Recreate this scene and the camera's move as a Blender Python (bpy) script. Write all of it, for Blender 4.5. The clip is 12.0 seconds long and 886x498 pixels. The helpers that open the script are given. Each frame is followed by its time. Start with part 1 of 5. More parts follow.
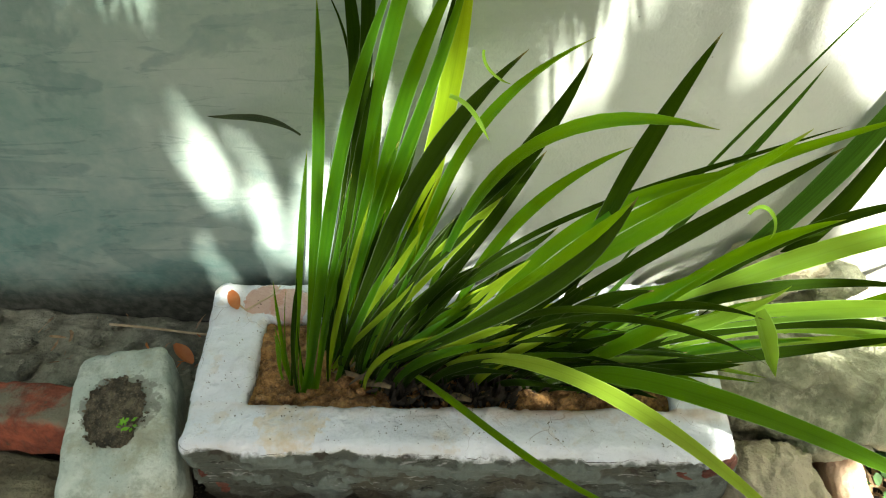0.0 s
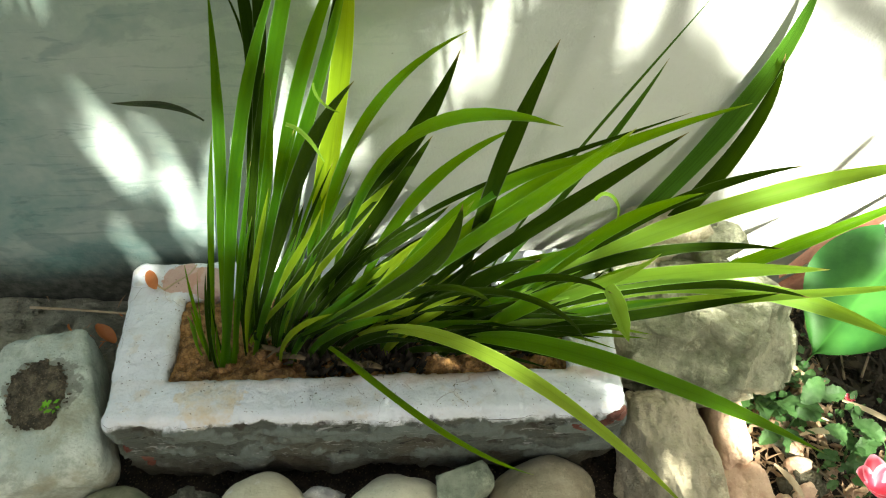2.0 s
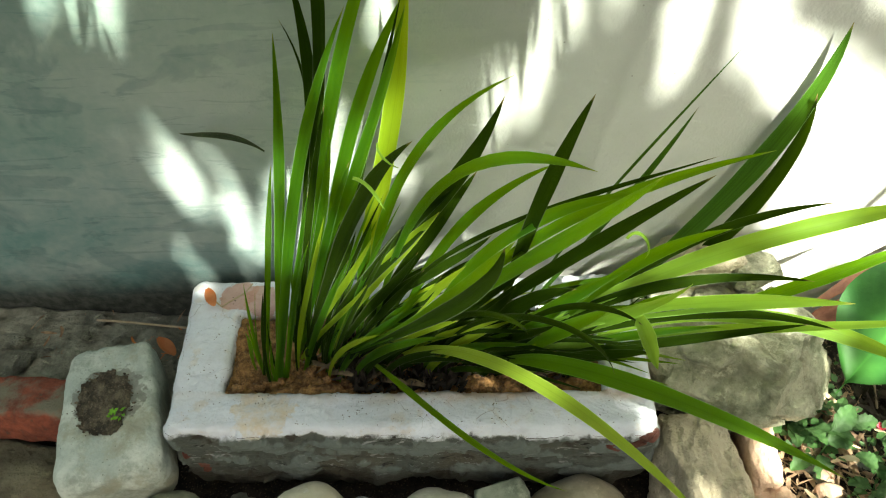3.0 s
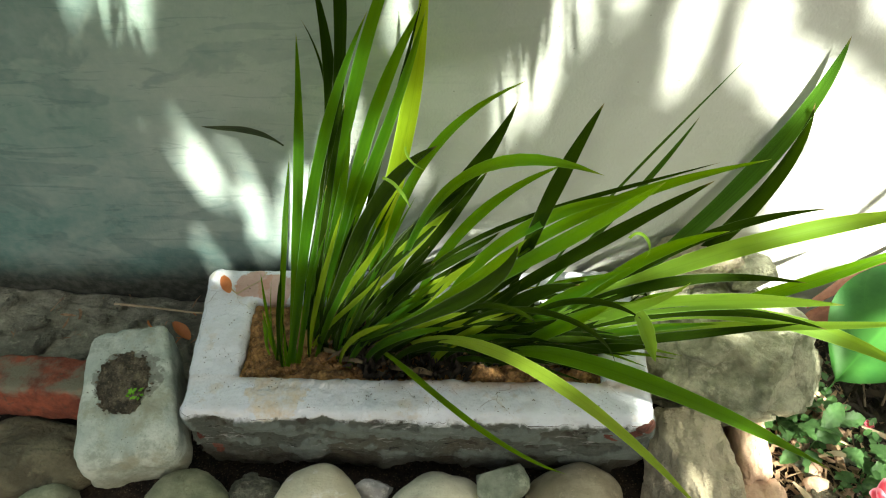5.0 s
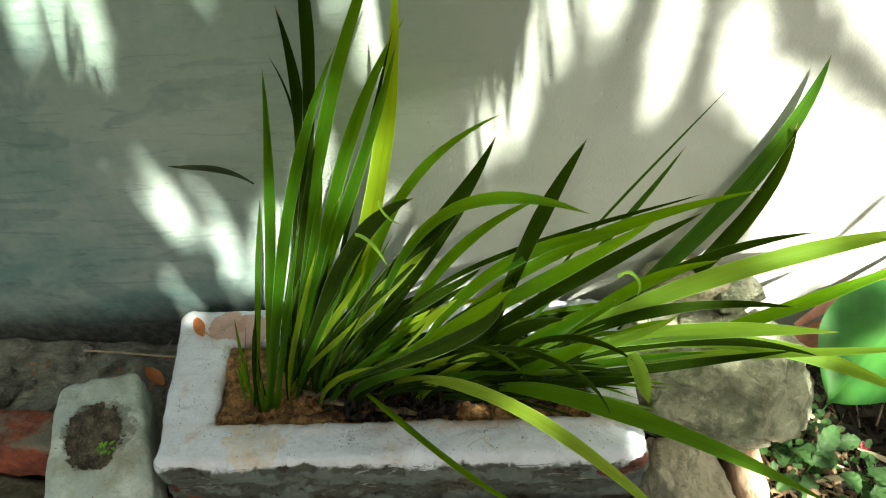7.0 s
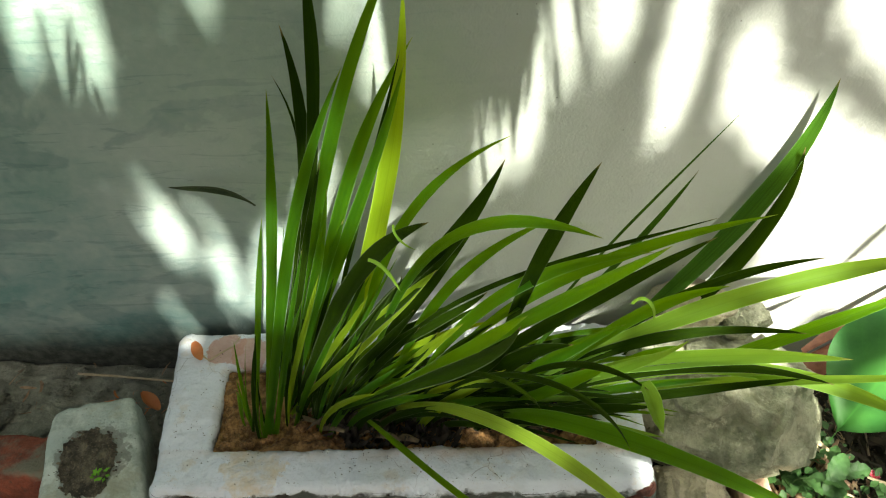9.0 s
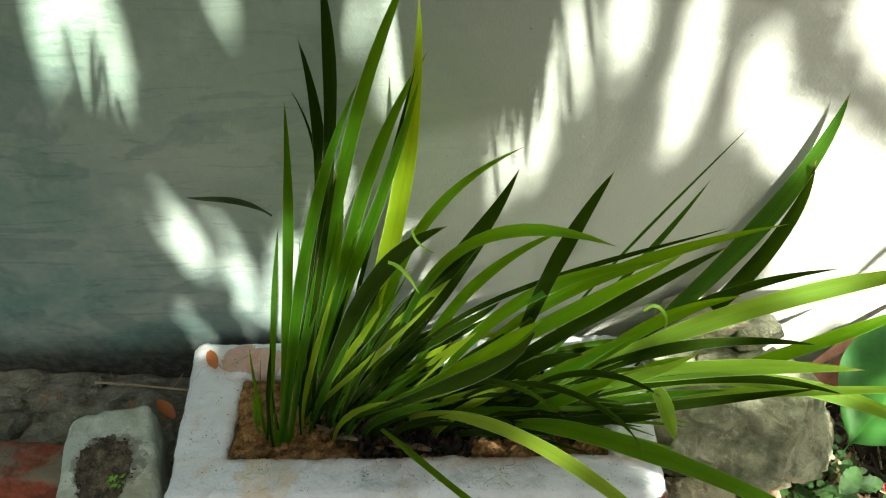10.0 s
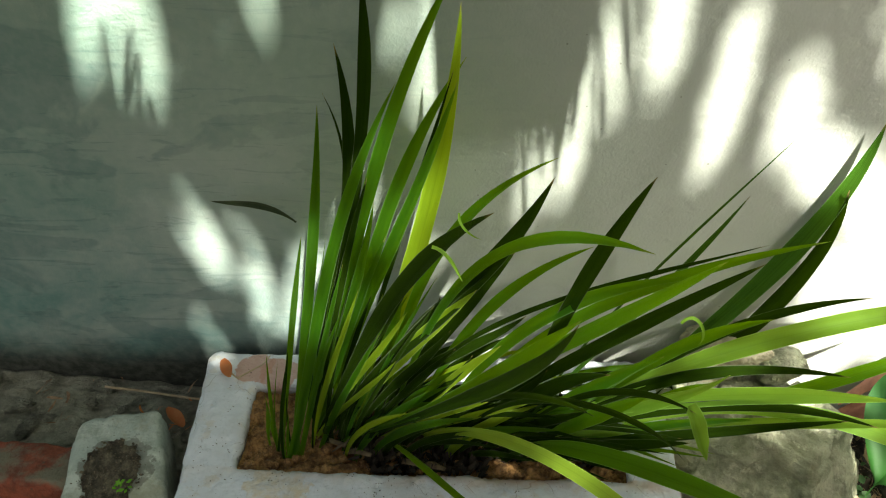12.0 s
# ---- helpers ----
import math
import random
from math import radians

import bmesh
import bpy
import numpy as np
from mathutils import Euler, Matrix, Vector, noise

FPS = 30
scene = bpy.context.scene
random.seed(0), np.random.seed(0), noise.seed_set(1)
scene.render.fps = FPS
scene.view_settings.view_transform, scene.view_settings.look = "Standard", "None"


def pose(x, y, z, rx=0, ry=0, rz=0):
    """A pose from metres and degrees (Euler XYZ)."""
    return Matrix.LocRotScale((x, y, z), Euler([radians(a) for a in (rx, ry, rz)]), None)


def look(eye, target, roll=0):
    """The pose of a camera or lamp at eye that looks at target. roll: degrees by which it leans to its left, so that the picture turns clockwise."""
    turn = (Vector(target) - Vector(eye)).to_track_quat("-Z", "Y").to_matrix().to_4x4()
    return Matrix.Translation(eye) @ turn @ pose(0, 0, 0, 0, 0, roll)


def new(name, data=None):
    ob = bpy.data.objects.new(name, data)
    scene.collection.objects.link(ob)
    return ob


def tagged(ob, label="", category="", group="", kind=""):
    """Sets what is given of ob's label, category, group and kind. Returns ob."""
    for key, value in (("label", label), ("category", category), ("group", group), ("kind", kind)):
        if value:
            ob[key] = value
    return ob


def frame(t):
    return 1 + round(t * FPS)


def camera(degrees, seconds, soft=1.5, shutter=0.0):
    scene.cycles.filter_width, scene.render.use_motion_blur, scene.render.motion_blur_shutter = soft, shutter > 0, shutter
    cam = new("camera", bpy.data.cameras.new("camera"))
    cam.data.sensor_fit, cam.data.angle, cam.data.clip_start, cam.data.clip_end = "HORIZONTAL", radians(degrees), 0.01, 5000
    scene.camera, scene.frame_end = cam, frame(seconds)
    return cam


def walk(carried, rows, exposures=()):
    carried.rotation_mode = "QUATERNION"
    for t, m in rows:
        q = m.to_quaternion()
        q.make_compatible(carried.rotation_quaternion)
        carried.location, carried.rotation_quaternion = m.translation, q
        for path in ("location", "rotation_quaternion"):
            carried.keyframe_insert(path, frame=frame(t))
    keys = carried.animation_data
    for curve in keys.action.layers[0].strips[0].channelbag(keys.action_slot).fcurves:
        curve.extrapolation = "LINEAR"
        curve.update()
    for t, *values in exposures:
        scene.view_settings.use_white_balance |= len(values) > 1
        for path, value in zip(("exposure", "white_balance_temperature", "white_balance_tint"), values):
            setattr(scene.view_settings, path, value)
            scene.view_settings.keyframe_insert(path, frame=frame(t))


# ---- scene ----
cam = camera(59.1, 12.0, 1.1)
PATH = [
    (0, (0.546, -0.696, 1.309), (0.372, 0.753, -0.059), -4.8),
    (0.5, (0.55, -0.679, 1.301), (0.379, 0.749, -0.089), -4.6),
    (1, (0.547, -0.667, 1.291), (0.405, 0.747, -0.116), -3.5),
    (1.5, (0.578, -0.705, 1.326), (0.559, 0.722, -0.076), -0.9),
    (2, (0.624, -0.717, 1.378), (0.583, 0.652, -0.079), -3.3),
    (2.5, (0.637, -0.741, 1.423), (0.587, 0.65, -0.013), -3.7),
    (3, (0.623, -0.757, 1.448), (0.48, 0.639, 0.022), -5.3),
    (5, (0.611, -0.8, 1.494), (0.466, 0.584, 0.057), -4.0),
    (5.5, (0.616, -0.782, 1.492), (0.512, 0.608, 0.058), -4.2),
    (6, (0.605, -0.765, 1.491), (0.515, 0.628, 0.059), -4.2),
    (6.5, (0.609, -0.745, 1.49), (0.529, 0.639, 0.049), -4.7),
    (7, (0.608, -0.742, 1.483), (0.516, 0.674, 0.074), -4.5),
    (9, (0.591, -0.724, 1.471), (0.513, 0.73, 0.101), -3.8),
    (9.5, (0.584, -0.737, 1.475), (0.492, 0.739, 0.128), -3.9),
    (10, (0.585, -0.744, 1.476), (0.483, 0.738, 0.137), -4.1),
    (10.5, (0.587, -0.748, 1.474), (0.477, 0.735, 0.136), -4.0),
    (11, (0.577, -0.769, 1.471), (0.483, 0.761, 0.186), -2.5),
    (11.5, (0.566, -0.764, 1.442), (0.493, 0.771, 0.163), -1.2),
    (12, (0.555, -0.758, 1.437), (0.432, 0.782, 0.167), -1.9),
]
EXPOSURES = [(t, stops, 7600, 1) for t, stops in ((0, 2.97), (1.5, 2.95), (2.5, 2.84), (5.0, 2.70), (7.0, 2.57), (9.0, 2.46), (10.5, 2.33), (12, 2.19))]
walk(cam, [(t, look(eye, target, roll)) for t, eye, target, roll in PATH], EXPOSURES)

# ---- light ----
TO_SUN = Vector((0.25, -0.62, 0.74)).normalized()
WALL = 0.425
world = bpy.data.worlds.new("sky")
scene.world = world
world.use_nodes = True
wn = world.node_tree
sky = wn.nodes.new("ShaderNodeTexSky")
sky.sky_type, sky.sun_disc = "NISHITA", False
sky.dust_density = 4.0
sky.sun_elevation = math.asin(TO_SUN.z)
sky.sun_rotation = math.atan2(TO_SUN.x, TO_SUN.y)
wn.links.new(sky.outputs[0], wn.nodes["Background"].inputs[0])
wn.nodes["Background"].inputs[1].default_value = 0.0225
sun = new("sun", bpy.data.lights.new("sun", "SUN"))
sun.data.energy, sun.data.angle, sun.data.color = 5.0, radians(0.9), (1.0, 1.0, 1.0)
sun.matrix_world = look(TO_SUN * 6, (0, 0, 0))


# ---- materials ----
class Mat:
    """A small builder of node materials."""

    def __init__(self, name, rough=0.8, bump=0.0):
        self.m = bpy.data.materials.new(name)
        self.m.use_nodes = True
        self.t = self.m.node_tree
        self.b = self.t.nodes["Principled BSDF"]
        self.b.inputs["Roughness"].default_value = rough
        self.co = self.node("ShaderNodeTexCoord").outputs["Object"]

    def node(self, kind, **keys):
        n = self.t.nodes.new(kind)
        for k, v in keys.items():
            setattr(n, k, v)
        return n

    def put(self, socket, value):
        if isinstance(value, bpy.types.NodeSocket):
            self.t.links.new(value, socket)
        elif isinstance(value, tuple):
            socket.default_value = (*value, 1.0) if len(value) == 3 and len(socket.default_value) == 4 else value
        else:
            socket.default_value = value

    def map(self, scale=(1, 1, 1), co=None, rot=(0, 0, 0)):
        n = self.node("ShaderNodeMapping")
        self.put(n.inputs[0], co or self.co)
        n.inputs["Scale"].default_value = scale
        n.inputs["Rotation"].default_value = rot
        return n.outputs[0]

    def noise(self, scale, detail=4, rough=0.55, co=None, distort=0.0):
        n = self.node("ShaderNodeTexNoise")
        self.put(n.inputs["Vector"], co or self.co)
        n.inputs["Scale"].default_value, n.inputs["Detail"].default_value = scale, detail
        n.inputs["Roughness"].default_value, n.inputs["Distortion"].default_value = rough, distort
        return n.outputs[0]

    def voro(self, scale, co=None, feature="F1"):
        n = self.node("ShaderNodeTexVoronoi", feature=feature)
        self.put(n.inputs["Vector"], co or self.co)
        n.inputs["Scale"].default_value = scale
        return n.outputs["Distance"]

    def ramp(self, fac, a, b, lo=0.0, hi=1.0):
        n = self.node("ShaderNodeMapRange", interpolation_type="SMOOTHSTEP")
        self.put(n.inputs[0], fac)
        for i, v in enumerate((a, b, lo, hi)):
            n.inputs[1 + i].default_value = v
        return n.outputs[0]

    def mix(self, fac, a, b, blend="MIX"):
        n = self.node("ShaderNodeMix", data_type="RGBA", blend_type=blend)
        self.put(n.inputs[0], fac)
        self.put(n.inputs[6], a)
        self.put(n.inputs[7], b)
        return n.outputs[2]

    def math(self, op, a, b=0.0):
        n = self.node("ShaderNodeMath", operation=op)
        self.put(n.inputs[0], a)
        self.put(n.inputs[1], b)
        return n.outputs[0]

    def axis(self, which, co=None):
        n = self.node("ShaderNodeSeparateXYZ")
        self.put(n.inputs[0], co or self.co)
        return n.outputs["XYZ".index(which)]

    def near(self, place, radius):
        """1 within the radius of a place, 0 beyond."""
        n = self.node("ShaderNodeVectorMath", operation="DISTANCE")
        self.put(n.inputs[0], self.co)
        n.inputs[1].default_value = place
        d = self.math("ADD", n.outputs["Value"], self.math("MULTIPLY", self.math("SUBTRACT", self.noise(40), 0.5), radius * 1.1))
        return self.ramp(d, radius * 0.9, radius, 1.0, 0.0)

    def random(self):
        return self.node("ShaderNodeObjectInfo").outputs["Random"]

    def island(self):
        return self.node("ShaderNodeNewGeometry").outputs["Random Per Island"]

    def colour(self, c):
        self.put(self.b.inputs["Base Color"], c)
        return self

    def rough(self, r):
        self.put(self.b.inputs["Roughness"], r)
        return self

    def bump(self, height, strength=0.3, distance=0.004):
        n = self.node("ShaderNodeBump")
        self.put(n.inputs["Height"], height)
        n.inputs["Strength"].default_value, n.inputs["Distance"].default_value = strength, distance
        self.put(self.b.inputs["Normal"], n.outputs[0])
        return self

    def thin(self, colour, share):
        """Lets light through, as a leaf does."""
        tr = self.node("ShaderNodeBsdfTranslucent")
        self.put(tr.inputs["Color"], colour)
        mx = self.node("ShaderNodeMixShader")
        mx.inputs[0].default_value = share
        self.t.links.new(self.b.outputs[0], mx.inputs[1])
        self.t.links.new(tr.outputs[0], mx.inputs[2])
        self.t.links.new(mx.outputs[0], self.t.nodes["Material Output"].inputs["Surface"])
        return self


def wall_material():
    k = Mat("plaster_paint", 0.75)
    big = k.noise(2.2, 5, 0.6, k.map((1, 1, 1.6)), 0.6)
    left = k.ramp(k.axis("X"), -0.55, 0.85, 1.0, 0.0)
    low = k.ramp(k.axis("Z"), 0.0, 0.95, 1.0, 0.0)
    # Damp tint and the weaker light on the left, both put into the colour.
    damp_dimming = k.math("MULTIPLY", k.math("MULTIPLY", left, k.math("ADD", k.math("MULTIPLY", low, 0.25), 0.80)), k.ramp(big, 0.25, 0.75, 0.55, 1.25))
    c = k.mix(damp_dimming, (0.490, 0.512, 0.480), (0.104, 0.214, 0.205))
    # Greener and darker towards the top, fading out to the right.
    green_top = k.math("MULTIPLY", k.ramp(k.math("ADD", k.axis("Z"), k.math("MULTIPLY", big, 0.2)), 0.40, 1.05), k.ramp(k.axis("X"), 0.1, 1.25, 0.62, 0.0))
    c = k.mix(green_top, c, (0.155, 0.256, 0.198))
    streak = k.noise(5, 6, 0.65, k.map((1.2, 1, 9)), 1.2)
    c = k.mix(k.math("MULTIPLY", k.ramp(streak, 0.57, 0.63), k.math("MULTIPLY", left, 0.45)), c, (0.070, 0.140, 0.145))
    patch = k.ramp(k.noise(3.1, 6, 0.55, k.map((1, 1, 1.8), rot=(0, 0.4, 0)), 0.9), 0.53, 0.57)
    c = k.mix(k.math("MULTIPLY", patch, k.math("MULTIPLY", left, 0.45)), c, (0.062, 0.135, 0.138))
    # Foot stain driven near black, with the gap's contact shade in its colour.
    foot_shade_grime = k.math("ADD", k.axis("Z"), k.math("MULTIPLY", k.noise(9, 5), -0.10))
    c = k.mix(k.math("MULTIPLY", k.ramp(foot_shade_grime, 0.035, 0.170, 0.98, 0.0), k.ramp(k.axis("X"), 0.1, 0.45, 1.0, 0.25)), c, (0.016, 0.019, 0.013))
    specks = k.ramp(k.voro(26), 0.035, 0.06, 0.6, 0.0)
    c = k.mix(k.math("MULTIPLY", specks, k.ramp(k.noise(6), 0.5, 0.62)), c, (0.13, 0.12, 0.10))
    c = k.mix(k.ramp(k.noise(45, 3), 0.35, 0.7, 0.0, 0.10), c, (0.48, 0.49, 0.44))
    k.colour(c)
    h = k.math("ADD", k.math("MULTIPLY", k.noise(170, 4, 0.6), 0.6), k.math("MULTIPLY", k.noise(30, 4, 0.5, k.map((1, 1, 2.2))), 1.0))
    return k.bump(h, 0.8, 0.0034).m


def trough_material():
    k = Mat("whitewashed_cement", 0.85)
    z = k.math("ADD", k.axis("Z"), k.math("MULTIPLY", k.math("SUBTRACT", k.noise(28, 5, 0.65), 0.5), 0.05))
    bare = k.math("MULTIPLY", k.ramp(z, 0.172, 0.186, 1.0, 0.0), 1.0)
    white = k.mix(k.noise(30, 5), (0.56, 0.61, 0.67), (0.70, 0.745, 0.80))
    white = k.mix(k.ramp(k.noise(11, 5, 0.65), 0.46, 0.66, 0.0, 0.45), white, (0.52, 0.53, 0.53))
    white = k.mix(k.ramp(k.noise(17, 6, 0.7, k.map((1, 1, 1), rot=(0, 0, 1))), 0.56, 0.66, 0.0, 0.4), white, (0.52, 0.44, 0.33))
    stroke = k.noise(14, 4, 0.6, k.map((1, 4, 1)))
    white = k.mix(k.ramp(stroke, 0.4, 0.7, 0.0, 0.3), white, (0.76, 0.79, 0.85))
    ochre = k.math("MULTIPLY", k.near((0.17, 0.045, 0.2), 0.06), k.ramp(k.noise(35, 5, 0.65), 0.25, 0.75))
    white = k.mix(k.math("MULTIPLY", ochre, 0.75), white, (0.60, 0.47, 0.27))
    dirt = k.math("MULTIPLY", k.ramp(k.voro(190), 0.08, 0.25, 0.75, 0.0), k.ramp(k.noise(40, 4), 0.54, 0.66))
    crack = k.math("MULTIPLY", k.ramp(k.voro(13, k.map((1, 1, 1), k.mix(0.06, k.co, k.node("ShaderNodeTexNoise").outputs[1])), "DISTANCE_TO_EDGE"), 0.0, 0.010, 0.55, 0.0), k.ramp(k.noise(8, 3), 0.5, 0.6))
    white = k.mix(crack, white, (0.14, 0.12, 0.10))
    white = k.mix(dirt, white, (0.10, 0.085, 0.07))
    cement = k.mix(k.noise(18, 6, 0.7, k.map((1, 1, 2.2))), (0.032, 0.039, 0.032), (0.100, 0.117, 0.098))
    cement = k.mix(k.math("MULTIPLY", k.ramp(k.noise(6, 4, 0.6), 0.50, 0.66), 0.55), cement, (0.075, 0.062, 0.036))
    scrape = k.math("MULTIPLY", k.ramp(k.noise(22, 6, 0.75, k.map((1, 1, 5)), 0.4), 0.57, 0.61), k.ramp(k.noise(9, 3), 0.38, 0.55))
    cement = k.mix(k.math("MULTIPLY", scrape, 0.6), cement, (0.36, 0.37, 0.37))
    pit = k.math("MULTIPLY", k.ramp(k.noise(26, 5, 0.7, k.map((1, 1, 4), rot=(0, 0, 0.4)), 0.5), 0.585, 0.63), k.ramp(k.noise(8, 3), 0.36, 0.55))
    cement = k.mix(pit, cement, (0.010, 0.009, 0.007))
    wear = k.node("ShaderNodeAttribute", attribute_name="wear").outputs["Fac"]
    skin = k.math("MULTIPLY", k.ramp(wear, 0.02, 0.16), k.ramp(k.noise(30, 5, 0.7), 0.3, 0.6, 0.25, 0.8))
    cement = k.mix(skin, cement, (0.140, 0.172, 0.158))
    cement = k.mix(k.ramp(wear, -0.62, -0.45, 0.8, 0.0), cement, (0.030, 0.022, 0.015))
    foot_dirt = k.math("ADD", k.axis("Z"), k.math("MULTIPLY", k.noise(16, 5, 0.7), 0.09))
    cement = k.mix(k.ramp(foot_dirt, 0.075, 0.125, 0.8, 0.0), cement, (0.028, 0.023, 0.013))
    c = k.mix(bare, white, cement)
    brick = k.mix(k.noise(60, 4), (0.10, 0.024, 0.016), (0.24, 0.075, 0.045))
    for place, radius in (((0.899, 0.004, 0.172), 0.017), ((0.03, -0.005, 0.07), 0.015)):
        c = k.mix(k.math("MULTIPLY", k.near(place, radius), 0.85), c, brick)
    rubbed = k.mix(k.noise(45, 5, 0.65), (0.40, 0.16, 0.10), (0.60, 0.40, 0.32))
    for place, radius in (((0.06, 0.335, 0.2), 0.045), ((0.115, 0.325, 0.19), 0.045)):
        c = k.mix(k.math("MULTIPLY", k.near(place, radius), 0.8), c, rubbed)
    seep = k.math("MULTIPLY", k.math("MULTIPLY", k.ramp(k.math("ADD", k.axis("Y"), k.math("MULTIPLY", k.noise(24, 5, 0.7), 0.05)), 0.075, 0.112), k.ramp(k.axis("Y"), 0.088, 0.094, 1.0, 0.0)), k.ramp(k.noise(8, 4), 0.4, 0.62, 0.1, 0.75))
    c = k.mix(seep, c, (0.50, 0.33, 0.22))
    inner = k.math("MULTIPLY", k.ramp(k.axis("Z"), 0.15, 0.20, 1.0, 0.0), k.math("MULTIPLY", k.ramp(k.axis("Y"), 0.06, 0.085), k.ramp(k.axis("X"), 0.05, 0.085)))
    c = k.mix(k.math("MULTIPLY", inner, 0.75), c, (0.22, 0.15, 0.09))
    k.colour(c)
    h = k.math("ADD", k.noise(60, 6, 0.65), k.math("MULTIPLY", k.noise(22, 4, 0.6, k.map((1, 1, 3))), 0.7))
    return k.bump(h, 0.9, 0.007).m


def stone_material(name, a, b, c, scale=14, bump=0.5):
    k = Mat(name, 0.8)
    col = k.mix(k.ramp(k.noise(scale, 6, 0.68), 0.30, 0.70), tuple(v * (0.95 if bump > 0.75 else 0.75) for v in a), b)
    col = k.mix(k.ramp(k.noise(scale * 0.4, 4, 0.6), 0.5, 0.66, 0.0, 0.8), col, c)
    col = k.mix(k.ramp(k.voro(scale * 9), 0.05, 0.2, 0.35, 0.0), col, (0.06, 0.06, 0.05))
    col = k.mix(k.math("MULTIPLY", k.random(), 0.25), col, b)
    lichen = k.math("MULTIPLY", k.ramp(k.noise(scale * 1.7, 6, 0.75, k.map((1, 1, 1), rot=(2, 1, 0))), 0.55, 0.68), 0.55)
    col = k.mix(lichen, col, tuple(min(0.8, v * 1.35) for v in b))
    k.colour(col)
    relief = k.math("ADD", k.noise(scale * 3, 6, 0.68), k.math("MULTIPLY", k.noise(scale * 16, 3), 0.35))
    relief = k.math("ADD", relief, k.math("MULTIPLY", k.noise(scale * 1.1, 6, 0.72), 1.1 if bump > 0.75 else 0.3))
    if bump > 0.9:
        planes = k.voro(scale * 1.1, k.map((1, 1, 1), k.mix(0.10, k.co, k.node("ShaderNodeTexNoise", noise_dimensions="3D").outputs[1])))
        relief = k.math("ADD", relief, k.math("MULTIPLY", planes, 1.5))
    return k.bump(relief, bump, 0.016 if bump > 0.75 else 0.008).m


def soil_material(name, a, b):
    k = Mat(name, 0.95)
    col = k.mix(k.ramp(k.noise(38, 6, 0.75), 0.38, 0.64), a, b)
    col = k.mix(k.ramp(k.voro(150), 0.0, 0.35, 0.45, 0.0), col, (0.36, 0.28, 0.18))
    k.colour(col)
    return k.bump(k.math("ADD", k.noise(90, 6, 0.75), k.math("MULTIPLY", k.voro(110), 0.6)), 1.0, 0.010).m


def leaf_material(name, base, light, through_colour, share=0.38, rough=0.36, gloss=0.25):
    """Blade with fine lengthwise veins, by its own lengthwise and crosswise coordinate."""
    k = Mat(name, rough)
    uv = k.node("ShaderNodeUVMap").outputs[0]
    veins = k.noise(1.0, 3, 0.6, k.map((46, 1.2, 1), uv))
    fine = k.noise(1.0, 2, 0.5, k.map((130, 3, 1), uv))
    along = k.noise(1.0, 4, 0.6, k.map((2.0, 5.0, 1), uv))
    col = k.mix(k.ramp(veins, 0.36, 0.62), tuple(v * 0.8 for v in base), light)
    col = k.mix(k.math("MULTIPLY", k.ramp(along, 0.52, 0.75), 0.35), col, light)
    col = k.mix(k.math("MULTIPLY", k.random(), 0.35), col, tuple(v * 0.7 for v in base))
    edge = k.math("ABSOLUTE", k.math("SUBTRACT", k.axis("X", uv), 0.5))
    col = k.mix(k.ramp(edge, 0.45, 0.495, 0.0, 0.75), col, tuple(min(1, v * 2.0 + 0.09) for v in light))
    rib = k.ramp(edge, 0.0, 0.05, 0.65, 0.0)
    col = k.mix(rib, col, tuple(v * 0.6 for v in base))
    tip = k.ramp(k.math("ADD", k.axis("Y", uv), k.math("MULTIPLY", k.noise(20), 0.03)), 0.985, 1.01, 0.0, 0.8)
    col = k.mix(tip, col, (0.30, 0.22, 0.09))
    k.colour(col)
    k.b.inputs["Specular IOR Level"].default_value = gloss
    k.bump(k.math("ADD", veins, k.math("MULTIPLY", fine, 0.5)), 0.5, 0.0015)
    return k.thin(k.mix(k.ramp(veins, 0.3, 0.7, 0.0, 0.5), through_colour, tuple(v * 0.75 for v in through_colour)), share).m


def flat_material(name, a, b, scale=40, rough=0.8, share=0.0):
    k = Mat(name, rough)
    col = k.mix(k.ramp(k.noise(scale, 5, 0.6), 0.3, 0.7), a, b)
    col = k.mix(k.math("MULTIPLY", k.island(), 0.5), col, tuple(v * 0.45 for v in a))
    k.colour(col).bump(k.noise(scale * 4, 4), 0.4, 0.003)
    return k.thin(b, share).m if share else k.m


def mottled_leaf(name, base, light, share=0.4):
    k = Mat(name, 0.5)
    uv = k.node("ShaderNodeUVMap").outputs[0]
    rib = k.ramp(k.math("ABSOLUTE", k.math("SUBTRACT", k.axis("X", uv), 0.5)), 0.0, 0.03, 0.35, 0.0)
    side = k.math("ADD", k.math("MULTIPLY", k.math("ABSOLUTE", k.math("SUBTRACT", k.axis("X", uv), 0.5)), 5.0), k.math("MULTIPLY", k.axis("Y", uv), 7.0))
    vein = k.ramp(k.math("ABSOLUTE", k.math("SUBTRACT", k.math("FRACT", side), 0.5)), 0.0, 0.05, 0.05, 0.0)
    col = k.mix(k.ramp(k.noise(9, 5, 0.6), 0.35, 0.7), base, light)
    col = k.mix(k.math("MAXIMUM", rib, vein), col, tuple(min(1, v * 1.8) for v in light))
    k.colour(col).bump(k.math("SUBTRACT", k.noise(60, 3), vein), 0.3, 0.003)
    return k.thin(light, share).m


